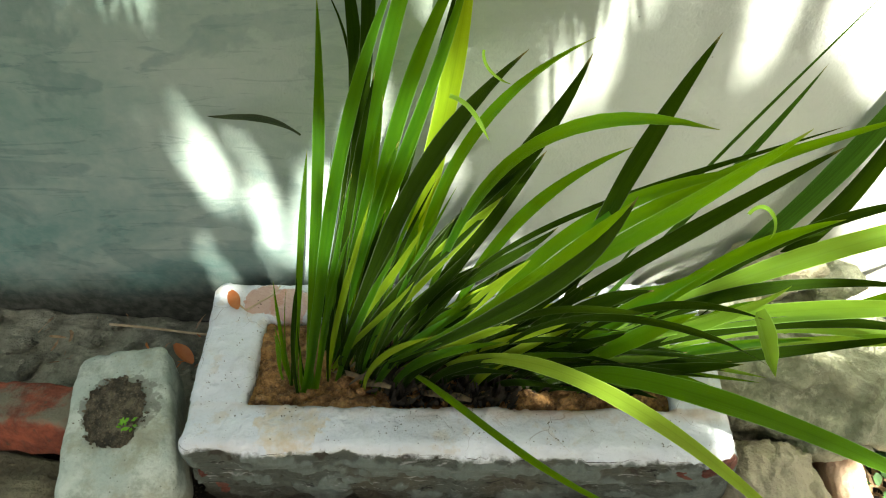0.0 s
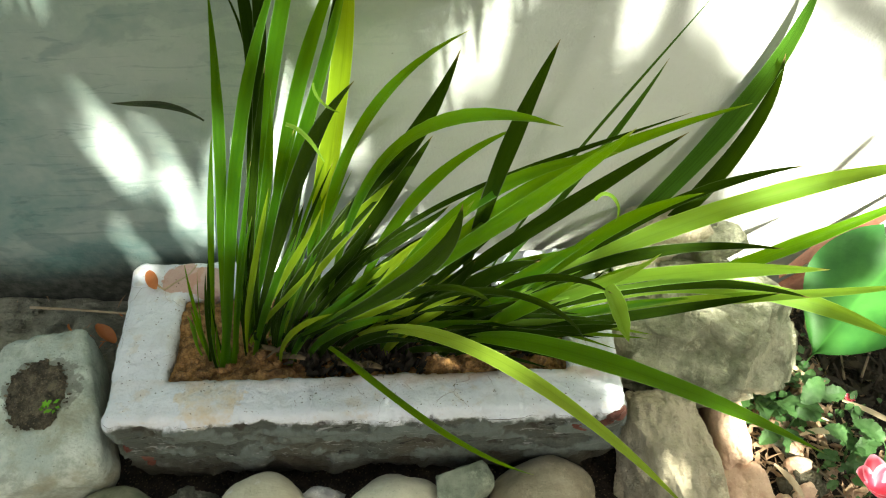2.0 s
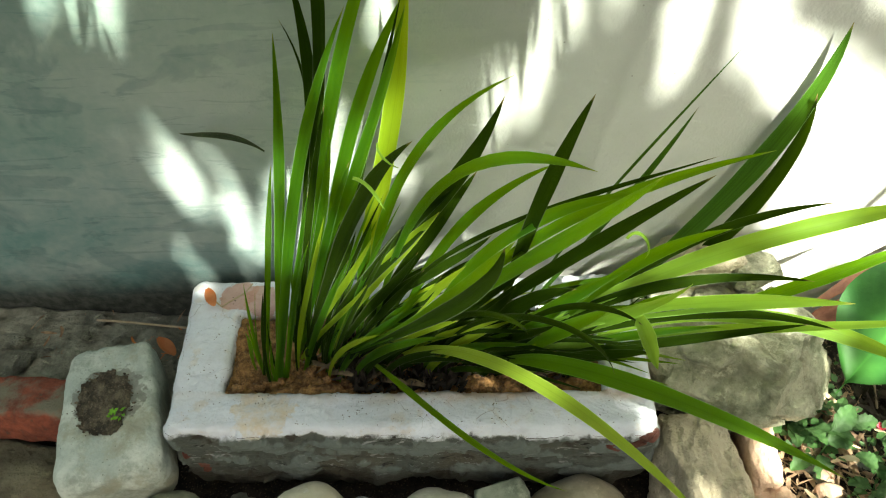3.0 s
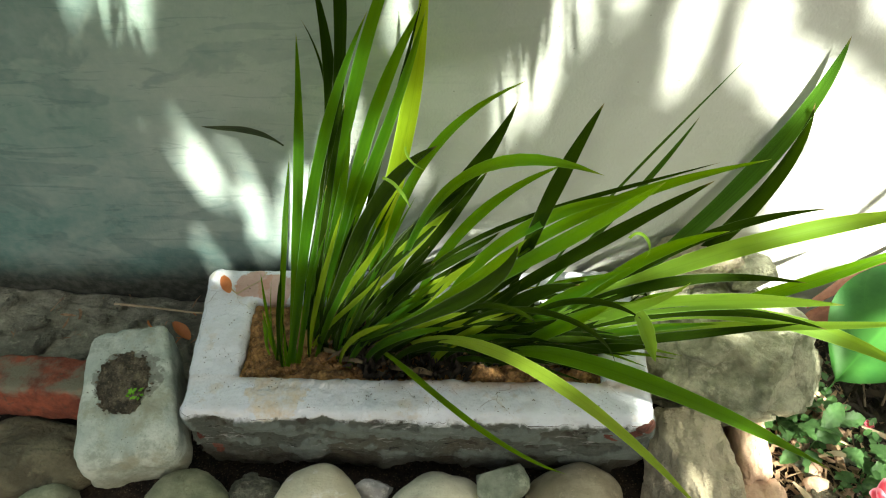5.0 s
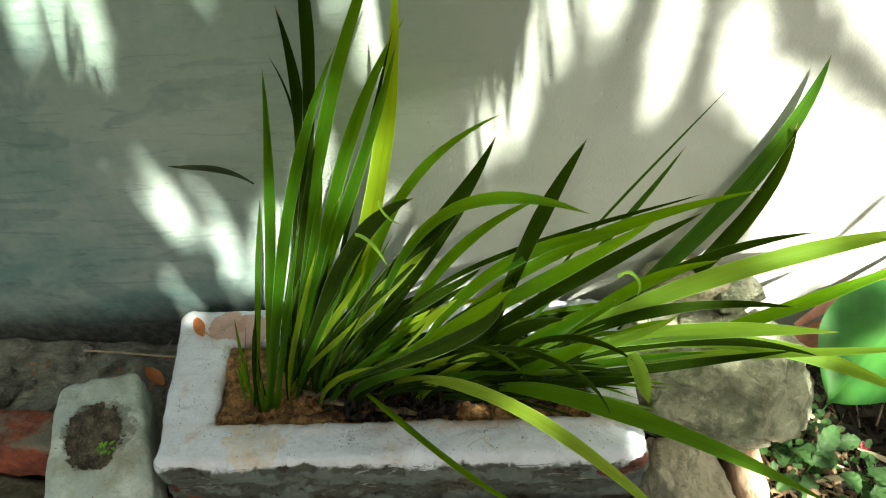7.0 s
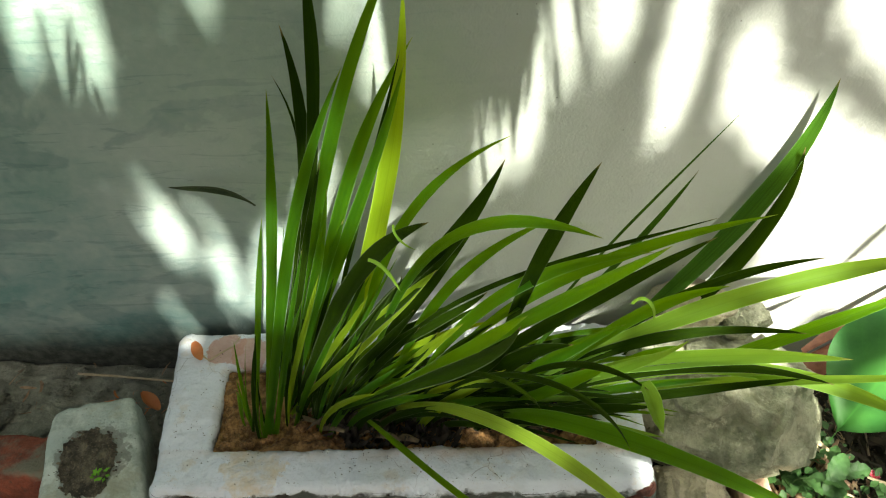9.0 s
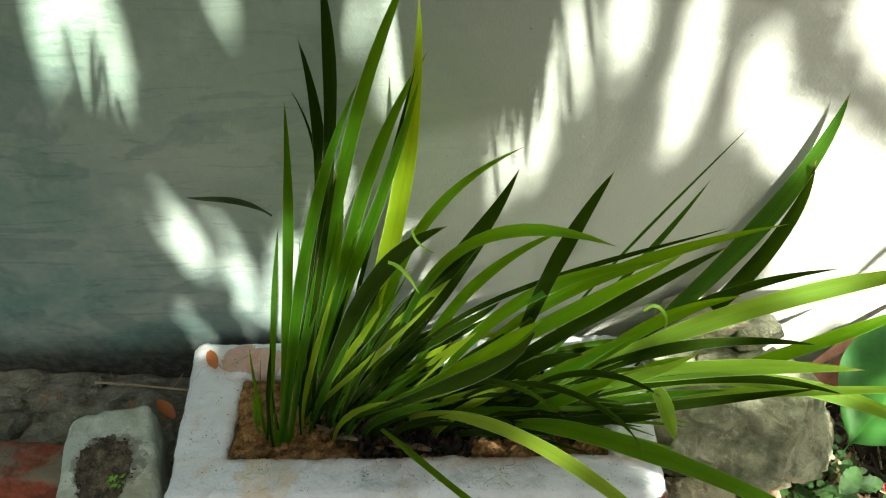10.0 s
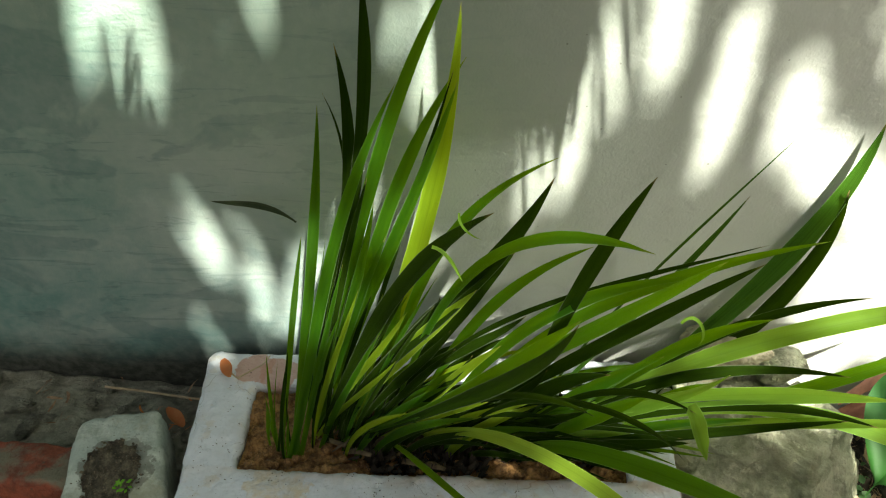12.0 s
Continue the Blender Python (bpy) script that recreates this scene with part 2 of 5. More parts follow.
M_WALL = wall_material()
M_TROUGH = trough_material()
def block_material():
    k = Mat("grey_block_stone", 0.8)
    col = k.mix(k.ramp(k.noise(22, 6, 0.7), 0.34, 0.66), (0.245, 0.290, 0.245), (0.50, 0.56, 0.505))
    col = k.mix(k.ramp(k.noise(7, 4, 0.6), 0.48, 0.62, 0.0, 0.75), col, (0.35, 0.42, 0.385))
    col = k.mix(k.ramp(k.noise(9, 5, 0.65, k.map((1, 1, 1), rot=(1, 2, 0))), 0.52, 0.68, 0.0, 0.7), col, (0.28, 0.28, 0.195))
    stain = k.near((-0.160, 0.092, 0.175), 0.070)
    col = k.mix(k.math("MULTIPLY", stain, 0.6), col, (0.085, 0.085, 0.065))
    low = k.ramp(k.math("ADD", k.axis("Z"), k.math("MULTIPLY", k.noise(18), 0.06)), 0.06, 0.15, 0.6, 0.0)
    col = k.mix(low, col, (0.17, 0.16, 0.10))
    pits = k.math("MULTIPLY", k.ramp(k.voro(85), 0.05, 0.16, 0.8, 0.0), k.ramp(k.noise(15), 0.5, 0.6))
    col = k.mix(pits, col, (0.07, 0.07, 0.06))
    k.colour(col)
    return k.bump(k.math("ADD", k.noise(40, 6, 0.7), k.math("MULTIPLY", k.noise(180, 3), 0.35)), 0.8, 0.007).m


def brick_material():
    k = Mat("old_red_brick", 0.85)
    col = k.mix(k.ramp(k.noise(20, 6, 0.7), 0.35, 0.65), (0.13, 0.030, 0.015), (0.30, 0.080, 0.040))
    col = k.mix(k.ramp(k.noise(55, 4, 0.7), 0.56, 0.7, 0.0, 0.7), col, (0.07, 0.05, 0.035))
    crust = k.math("ADD", k.axis("Z"), k.math("MULTIPLY", k.math("SUBTRACT", k.noise(11, 5, 0.65), 0.5), 0.12))
    col = k.mix(k.ramp(crust, 0.106, 0.130), col, (0.17, 0.16, 0.115))
    k.colour(col)
    return k.bump(k.math("ADD", k.noise(45, 6, 0.7), k.math("MULTIPLY", k.noise(150, 3), 0.4)), 1.0, 0.008).m


M_BLOCK = block_material()
M_WALLBRICK = brick_material()
M_COBBLE = stone_material("river_cobble", (0.64, 0.62, 0.48), (0.78, 0.75, 0.61), (0.48, 0.43, 0.29), 12, 0.45)
M_BROWNCOBBLE = stone_material("brown_cobble", (0.24, 0.21, 0.14), (0.40, 0.35, 0.25), (0.18, 0.15, 0.09), 12, 0.45)
M_EARTHSTONE = stone_material("earthy_stone", (0.082, 0.076, 0.043), (0.175, 0.163, 0.105), (0.052, 0.048, 0.027), 16, 0.95)
M_MOSSYCOBBLE = stone_material("mossy_cobble", (0.13, 0.150, 0.082), (0.30, 0.315, 0.215), (0.07, 0.095, 0.045), 13, 0.6)
M_GREENSTONE = stone_material("greenish_stone", (0.15, 0.185, 0.13), (0.28, 0.315, 0.24), (0.11, 0.13, 0.085), 18, 0.5)
M_ROCK = stone_material("split_rock", (0.17, 0.185, 0.110), (0.60, 0.605, 0.445), (0.22, 0.215, 0.13), 17, 1.0)
M_BROWNROCK = stone_material("brown_rock", (0.33, 0.285, 0.19), (0.62, 0.56, 0.41), (0.22, 0.15, 0.10), 11, 0.95)
M_BRICK = stone_material("red_brick", (0.075, 0.016, 0.010), (0.13, 0.036, 0.020), (0.05, 0.036, 0.028), 12, 0.9)
M_PALEBRICK = stone_material("pale_brick", (0.550, 0.341, 0.220), (0.682, 0.495, 0.363), (0.396, 0.220, 0.132), 16, 0.7)
M_MORTAR = stone_material("old_mortar", (0.098, 0.104, 0.074), (0.36, 0.370, 0.290), (0.06, 0.063, 0.043), 20, 1.0)
M_SOIL = soil_material("pot_soil", (0.13, 0.064, 0.021), (0.52, 0.285, 0.105))
M_EARTH = soil_material("garden_earth", (0.010, 0.0075, 0.005), (0.042, 0.029, 0.018))
M_MOSS = soil_material("dark_moss", (0.044, 0.038, 0.025), (0.175, 0.150, 0.100))
# Leaf tones carry light: near-black copies for shaded leaves, bright ones for sunlit.
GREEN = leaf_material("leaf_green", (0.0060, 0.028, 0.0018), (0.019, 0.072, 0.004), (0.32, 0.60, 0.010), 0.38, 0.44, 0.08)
DIM = leaf_material("leaf_shaded_green", (0.0048, 0.012, 0.0010), (0.0115, 0.027, 0.0020), (0.12, 0.24, 0.006), 0.13, 0.60, 0.02)
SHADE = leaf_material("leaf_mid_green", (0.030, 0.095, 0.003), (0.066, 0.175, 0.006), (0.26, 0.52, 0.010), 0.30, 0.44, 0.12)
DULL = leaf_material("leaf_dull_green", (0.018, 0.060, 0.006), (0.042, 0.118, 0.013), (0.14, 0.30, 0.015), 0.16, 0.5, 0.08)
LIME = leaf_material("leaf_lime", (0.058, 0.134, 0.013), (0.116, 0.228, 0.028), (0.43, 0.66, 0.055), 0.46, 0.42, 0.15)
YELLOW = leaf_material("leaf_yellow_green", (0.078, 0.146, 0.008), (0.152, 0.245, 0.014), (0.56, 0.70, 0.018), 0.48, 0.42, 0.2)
# Light put into the colour: brighter lime for a leaf the sun misses.
SUNLIT = leaf_material("leaf_sunlit_lime", (0.150, 0.262, 0.022), (0.250, 0.380, 0.048), (0.60, 0.78, 0.070), 0.40, 0.42, 0.15)
DRY = leaf_material("leaf_drying", (0.018, 0.034, 0.012), (0.050, 0.066, 0.028), (0.08, 0.12, 0.03), 0.2)
M_EAR = mottled_leaf("elephant_ear_green", (0.015, 0.105, 0.016), (0.044, 0.185, 0.030), 0.20)
M_HERB = flat_material("herb_green", (0.046, 0.140, 0.036), (0.105, 0.235, 0.072), 90, 0.5, 0.35)
M_SPROUT = flat_material("sprout_green", (0.10, 0.34, 0.012), (0.20, 0.52, 0.03), 60, 0.5, 0.3)
M_LITTER = flat_material("dry_litter", (0.18, 0.105, 0.058), (0.48, 0.34, 0.21), 50, 0.85, 0.15)
# Near black: shade among leaf bases and under plants, put into the colour.
M_SHADELEAF = flat_material("shade_dark_leaf", (0.012, 0.009, 0.005), (0.034, 0.024, 0.012), 60, 0.95)
M_OLDSHEATH = flat_material("old_sheath", (0.05, 0.032, 0.016), (0.20, 0.15, 0.085), 60, 0.85)
M_STRAW = flat_material("pale_straw", (0.42, 0.33, 0.20), (0.55, 0.46, 0.31), 50, 0.8)
M_PETAL = flat_material("orange_petal", (0.55, 0.15, 0.04), (0.65, 0.26, 0.10), 40, 0.5, 0.35)


def pink_petal():
    k = Mat("pink_petal", 0.5)
    uv = k.node("ShaderNodeUVMap").outputs[0]
    rim = k.math("MAXIMUM", k.ramp(k.math("ABSOLUTE", k.math("SUBTRACT", k.axis("X", uv), 0.5)), 0.30, 0.47), k.ramp(k.axis("Y", uv), 0.80, 0.97))
    col = k.mix(k.noise(40, 4), (0.60, 0.020, 0.040), (0.72, 0.060, 0.120))
    k.colour(k.mix(rim, col, (0.86, 0.45, 0.56)))
    return k.thin((0.80, 0.18, 0.28), 0.3).m


M_PINK = pink_petal()
M_REDSTEM = flat_material("red_brown_stem", (0.20, 0.06, 0.035), (0.32, 0.12, 0.07), 40, 0.6)
M_BARK = flat_material("bark", (0.16, 0.12, 0.08), (0.27, 0.21, 0.15), 30, 0.9)
M_CROWN = flat_material("crown_leaf", (0.045, 0.10, 0.02), (0.07, 0.15, 0.03), 30, 0.6)


# ---- building helpers ----
def part(name, bm, material, parent=None, label="", smooth=True):
    me = bpy.data.meshes.new(name)
    bm.to_mesh(me)
    bm.free()
    me.materials.append(material)
    if smooth:
        me.polygons.foreach_set("use_smooth", [True] * len(me.polygons))
    ob = new(name, me)
    if parent:
        ob.parent = parent
        ob.matrix_parent_inverse = Matrix.Translation(-parent.location) if parent.type == "EMPTY" else Matrix.Identity(4)
    return tagged(ob, label)


def thing(name, base, label, category, group="", kind=""):
    ob = new(name)
    ob.location = base
    ob.empty_display_size = 0.05
    return tagged(ob, label, category, group, kind)


def box(x0, x1, y0, y1, z0, z1, bevel=0.0, cuts=0):
    bm = bmesh.new()
    bmesh.ops.create_cube(bm, size=1, matrix=Matrix.Translation(((x0 + x1) / 2, (y0 + y1) / 2, (z0 + z1) / 2)) @ Matrix.Diagonal((x1 - x0, y1 - y0, z1 - z0, 1)))
    if cuts:
        bmesh.ops.subdivide_edges(bm, edges=bm.edges[:], cuts=cuts, use_grid_fill=True)
    if bevel:
        bmesh.ops.bevel(bm, geom=bm.edges[:] if not cuts else [e for e in bm.edges if e.calc_face_angle(0) > 0.5], offset=bevel, segments=3, affect="EDGES", profile=0.6)
    return bm


def rough_up(bm, amount, scale, seed=0.0, detail=4):
    bm.normal_update()
    for v in bm.verts:
        p = v.co * scale + Vector((seed, seed * 1.7, -seed))
        v.co += v.normal * amount * (noise.fractal(p, 0.9, 2.1, detail) * 0.8)
    bm.normal_update()


def boulder(size, seed, level=5, facets=0, lump=0.12, rough=0.02, flat=0.0, chip=0.0, square=0.0):
    """A stone round the origin: a lumpy ball, cut by chance planes where it is a split rock."""
    rng = random.Random(seed)
    bm = bmesh.new()
    bmesh.ops.create_icosphere(bm, subdivisions=level, radius=1)
    planes = []
    for _ in range(facets):
        n = Vector((rng.gauss(0, 1), rng.gauss(0, 1), rng.gauss(0, 0.8))).normalized()
        planes.append((n, rng.uniform(0.55, 0.80)))
    off = Vector((seed * 3.1, seed * 1.3, seed * 2.3))
    for v in bm.verts:
        d = v.co.normalized()
        r = 1 + lump * noise.noise(d * 1.3 + off)
        if square:
            r /= (abs(d.x) ** square + abs(d.y) ** square + abs(d.z) ** square) ** (1 / square)
        p = d * r
        for n, h in planes:
            k = p.dot(n) - h
            if k > 0:
                p -= n * k * 0.96
        if flat and p.z > 1 - flat:
            p.z = 1 - flat + (p.z - 1 + flat) * 0.25
        if facets and not chip:
            ledge_step = noise.noise(p * 3.0 + off * 1.7) * 3.0
            p += d * 0.030 * (math.floor(ledge_step) + min(1.0, (ledge_step % 1) * 5))
            # plates that split off along the bedding
            near, cells = noise.voronoi(p * 1.7 + off + noise.noise_vector(p * 4.0) * 0.12)
            edge = min(1.0, (near[1] - near[0]) * 14)
            p += d * (0.20 * noise.noise(cells[0] * 5.37) * edge - 0.05 * (1 - edge))
        p += d * rough * noise.fractal(p * 3.0 + off, 0.8, 2.1, 5)
        if chip:
            warp = p + noise.noise_vector(p * 2.5 + off) * 0.06
            for freq, amp in ((2.2, chip), (5.5, chip * 0.42)):
                cell = noise.voronoi(warp * freq + off)[1][0]
                tilt = noise.noise_vector(cell * 5.37)
                p += d * amp * (tilt.dot(warp * freq + off - cell) * 1.0 + 0.6 * tilt.x)
        v.co = Vector((p.x * size[0], p.y * size[1], p.z * size[2]))
    return bm


def placed(bm, m):
    bmesh.ops.transform(bm, matrix=m, verts=bm.verts[:])
    return bm


def tube(bm, points, radius, sides=8, taper=0.5):
    """A round stalk through the points."""
    rings = []
    for i, p in enumerate(points):
        p = Vector(p)
        a = Vector(points[max(i - 1, 0)])
        b = Vector(points[min(i + 1, len(points) - 1)])
        q = (b - a).to_track_quat("Z", "Y")
        r = radius * (1 - (1 - taper) * i / (len(points) - 1))
        rings.append([bm.verts.new(p + q @ Vector((math.cos(6.2832 * k / sides) * r, math.sin(6.2832 * k / sides) * r, 0))) for k in range(sides)])
    for r0, r1 in zip(rings, rings[1:]):
        for k in range(sides):
            bm.faces.new((r0[k], r0[(k + 1) % sides], r1[(k + 1) % sides], r1[k]))
    bm.faces.new(rings[0][::-1])
    bm.faces.new(rings[-1])
    return bm


def bezier(p, s):
    a, b, c, d = p
    return a * (1 - s) ** 3 + b * (3 * s * (1 - s) ** 2) + c * (3 * s * s * (1 - s)) + d * s ** 3


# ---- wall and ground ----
wall = tagged(part("wall_north", box(-3.2, 4.2, WALL, WALL + 0.22, -0.4, 2.6), M_WALL, smooth=False), "whitewashed plaster garden wall with grey water stains, toned dimmer to the left", "wall", kind="structure")


def ground():
    bm = bmesh.new()
    fine = np.r_[np.linspace(-150, -1.6, 8), np.linspace(-1.5, 2.6, 130), np.linspace(2.8, 150, 8)]
    deep = np.r_[np.linspace(-150, -1.3, 8), np.linspace(-1.2, WALL + 0.1, 60), np.linspace(0.7, 150, 8)]
    grid = []
    for y in deep:
        row = []
        for x in fine:
            p = Vector((x, y, 0))
            z = -0.06 + 0.018 * noise.fractal(p * 5, 0.9, 2.1, 5)
            z += 0.05 * max(0.0, min(1.0, (x - 1.0) / 0.4)) * max(0.0, min(1.0, (y + 0.4) / 0.5))
            row.append(bm.verts.new((x, y, z)))
        grid.append(row)
    for r0, r1 in zip(grid, grid[1:]):
        for i in range(len(r0) - 1):
            bm.faces.new((r0[i], r0[i + 1], r1[i + 1], r1[i]))
    return bm


tagged(part("ground", ground(), M_EARTH), "dark garden earth between stones at the foot of the wall", "ground", kind="structure")


# ---- the trough ----
def trough(rim):
    """Four thick cement sides run round as rings of a rounded rectangle, foot to rim to inside."""
    bm = bmesh.new()
    outer, inner = (-0.017, 0.906, 0.0, 0.385), (0.086, 0.812, 0.088, 0.292)
    foot = [(0, 0.040, -0.062), (0, 0.026, -0.02), (0, 0.012, 0.0), (0, 0.004, 0.014), (0, 0.003, 0.024)]
    side_rows = [(0, 0.002 - 0.002 * i / 27, 0.032 + 0.145 * i / 27) for i in range(28)]
    top = [(0, 0.001, 0.184), (0, 0.004, 0.193), (0, 0.010, 0.198)] + [(0, 0.018 + 0.006 * i, 0.2) for i in range(7)]
    top += [(1, 0.032 - 0.006 * i, 0.2) for i in range(4)] + [(1, 0.008, 0.199), (1, 0.002, 0.194), (1, 0.0, 0.186), (1, 0, 0.17), (1, 0, 0.15), (1, 0, 0.11)]
    profile = foot + side_rows + top[:1] if rim == 0 else top
    count = 760
    rings = []
    for inside, inset, z in profile:
        x0, x1, y0, y1 = inner if inside else outer
        g = -inset if inside else inset
        x0, x1, y0, y1 = x0 + g, x1 - g, y0 + g, y1 - g
        rad = 0.012 if inside else max(0.028 - inset * 0.3, 0.012)
        w, h = x1 - x0, y1 - y0
        ring = []
        for i in range(count):
            s = i / count * 2 * (w + h)
            if s < w:
                x, y = x0 + s, y0
            elif s < w + h:
                x, y = x1, y0 + s - w
            elif s < 2 * w + h:
                x, y = x1 - (s - w - h), y1
            else:
                x, y = x0, y1 - (s - 2 * w - h)
            cx, cy = min(max(x, x0 + rad), x1 - rad), min(max(y, y0 + rad), y1 - rad)
            d = Vector((x - cx, y - cy))
            if d.length > rad:
                d = d.normalized() * rad
                x, y = cx + d.x, cy + d.y
            x -= 0.034 * (y / 0.385) * max(0.0, 1 - x / 0.26)
            ring.append(bm.verts.new((x, y, z)))
        rings.append(ring)
    for r0, r1 in zip(rings, rings[1:]):
        for i in range(count):
            bm.faces.new((r0[i], r0[(i + 1) % count], r1[(i + 1) % count], r1[i]))
    bm.normal_update()
    wear = bm.verts.layers.float.new("wear")
    for v in bm.verts:
        p = v.co
        n = noise.fractal(p * 9, 0.9, 2.0, 4)
        side = 1.0 if p.z < 0.188 and p.y < 0.03 else 0.35
        strokes = noise.fractal(Vector((p.x * 14, p.y * 14, p.z * 55)), 0.8, 2.1, 4)
        torn = noise.noise(Vector((p.x * 13, p.y * 13, 0))) + 0.35 * noise.noise(Vector((p.x * 47, p.y * 47, 3)))
        flake = noise.noise(Vector((p.x * 11, p.y * 11, p.z * 24 + 5))) + 0.45 * noise.noise(Vector((p.x * 38, p.y * 38, p.z * 60))) + 0.22 * noise.noise(Vector((p.x * 110, p.y * 110, p.z * 130)))
        step = min(1.0, max(0.0, (flake - 0.05) * 12)) - 0.8 * min(1.0, max(0.0, (flake + 0.55) * -12))
        v[wear] = flake
        dents = noise.fractal(p * 38, 0.9, 2.1, 3)
        v.co += v.normal * (0.004 * n + (0.0015 * dents if p.z > 0.185 else 0) + side * (0.0050 * strokes + 0.0062 * step))
        if p.y < 0.03 and 0.13 < p.z < 0.19:
            v.co.y += 0.008 * max(0.0, torn)
        if p.z < 0.06:
            v.co.z += 0.020 * torn + 0.012 * noise.noise(Vector((p.x * 9, p.y * 9, 7)))
            v.co.y += 0.010 * max(0.0, torn) * (1 if p.y < 0.06 else 0)
    return bm


trough_thing = thing("planter_trough", (0.45, 0.19, 0.0), "whitewashed cement trough with flaking paint, brick showing at chipped corners", "planter")
part("body", trough(0), M_TROUGH, trough_thing, "bare grey cement sides with torn trowel marks")
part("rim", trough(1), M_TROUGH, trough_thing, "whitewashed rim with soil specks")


for bx, by, bz, sx, sy, sz, seed in ((0.884, 0.012, 0.176, 0.026, 0.018, 0.016, 71), (0.826, -0.003, 0.150, 0.020, 0.009, 0.012, 72), (0.866, -0.002, 0.158, 0.020, 0.009, 0.012, 75), (0.030, 0.008, 0.052, 0.013, 0.010, 0.008, 73), (0.004, 0.010, 0.110, 0.010, 0.012, 0.016, 74)):
    part("exposed_brick", placed(boulder((sx, sy, sz), seed, 4, facets=7, lump=0.15, rough=0.08), Matrix.Translation((bx, by, bz))), M_BRICK, trough_thing, "red brick where the cement has broken away")


def soil_bed():
    bm = bmesh.new()
    nx, ny = 150, 56
    grid = []
    for j in range(ny + 1):
        row = []
        for i in range(nx + 1):
            x, y = 0.07 + 0.765 * i / nx, 0.075 + 0.235 * j / ny
            p = Vector((x, y, 0))
            z = 0.176 + 0.013 * noise.fractal(p * 11, 0.8, 2.1, 5) + 0.011 * noise.fractal(p * 45, 0.7, 2.1, 4)
            z += 0.014 * math.exp(-((x - 0.62) / 0.10) ** 2 - ((y - 0.10) / 0.035) ** 2)
            row.append(bm.verts.new((x, y, z)))
        grid.append(row)
    for r0, r1 in zip(grid, grid[1:]):
        for i in range(nx):
            bm.faces.new((r0[i], r0[i + 1], r1[i + 1], r1[i]))
    return bm


tagged(part("soil", soil_bed(), M_SOIL), "crumbly brown soil filling the trough", "soil", kind="stuff")


# ---- the plants ----
LEFT = thing("iris_clump", (0.21, 0.17, 0.18), "upright clump of long green strap leaves growing in the trough", "plant", "strap-leaved plants in the trough")
MID = thing("iris_clump", (0.55, 0.18, 0.18), "spreading fan of long green strap leaves arching out of the trough", "plant", "strap-leaved plants in the trough")
leaf_count = 0


def leaf(clump, material, p0, p1, p2, p3, width, foot, peak, turn=None):
    """A strap leaf along a curve: a shallow trough in section, widest at peak, narrowing to a point."""
    global leaf_count
    leaf_count += 1
    rng = random.Random(leaf_count * 7)
    pts = [Vector(p) for p in (p0, p1, p2, p3)]
    turn = rng.uniform(-16, 16) if turn is None else turn
    fold = rng.uniform(0.32, 0.62)
    steps, across = 26, (-1, -0.52, 0, 0.52, 1)
    bm = bmesh.new()
    uvs = bm.loops.layers.uv.new("UVMap")
    rows, param = [], {}
    sway = rng.uniform(0, 6)
    for i in range(steps + 1):
        s = i / steps
        c = bezier(pts, s)
        t = (bezier(pts, min(s + 0.02, 1)) - bezier(pts, max(s - 0.02, 0))).normalized()
        face = Vector((0.05, -0.68, 0.73))
        side = t.cross(face).normalized()
        side = Matrix.Rotation(radians(turn * (0.4 + 0.9 * s) + 5 * math.sin(s * 5 + sway)), 3, t) @ side
        up = side.cross(t)
        if s < peak:
            e = s / peak
            w = foot + (1 - foot) * e * e * (3 - 2 * e)
        else:
            q = (s - peak) / (1 - peak)
            w = max(0.0, 1 - q ** 2.1) ** 0.9
        w = max(w, 0.012) * width / 2
        w *= 1 + 0.04 * math.sin(s * 23 + sway)
        row = []
        for a in across:
            v = bm.verts.new(c + side * (a * w) - up * (fold * w * (1 - abs(a)) ** 1.3) + up * (0.05 * w * math.sin(s * 17 + a * 2 + sway)))
            param[v] = (0.5 + a / 2, s)
            row.append(v)
        rows.append(row)
    for r0, r1 in zip(rows, rows[1:]):
        for k in range(len(across) - 1):
            f = bm.faces.new((r0[k], r0[k + 1], r1[k + 1], r1[k]))
            for lp in f.loops:
                lp[uvs].uv = param[lp.vert]
    ob = part("leaf", bm, material, clump)
    return ob


leaf(LEFT, GREEN, (0.158, 0.139, 0.185), (0.183, 0.171, 0.324), (0.191, 0.260, 0.441), (0.206, 0.350, 0.550), 0.0125, 0.50, 0.60)
leaf(LEFT, DRY, (0.201, 0.350, 0.580), (0.146, 0.369, 0.617), (0.076, 0.398, 0.581), (0.019, 0.420, 0.574), 0.012, 0.30, 0.35)
leaf(LEFT, GREEN, (0.186, 0.128, 0.180), (0.222, 0.151, 0.407), (0.269, 0.232, 0.623), (0.272, 0.341, 0.825), 0.020, 0.70, 0.60)
leaf(LEFT, DIM, (0.152, 0.136, 0.185), (0.167, 0.146, 0.260), (0.180, 0.171, 0.334), (0.191, 0.200, 0.404), 0.007, 0.80, 0.60)
leaf(LEFT, DIM, (0.200, 0.217, 0.185), (0.200, 0.234, 0.375), (0.379, 0.307, 0.653), (0.271, 0.390, 0.820), 0.008, 0.90, 0.60)
leaf(LEFT, DIM, (0.199, 0.221, 0.185), (0.238, 0.244, 0.427), (0.362, 0.304, 0.674), (0.298, 0.400, 0.904), 0.022, 0.26, 0.70)
leaf(LEFT, DIM, (0.203, 0.217, 0.185), (0.264, 0.239, 0.468), (0.371, 0.297, 0.739), (0.352, 0.400, 1.015), 0.025, 0.26, 0.80)
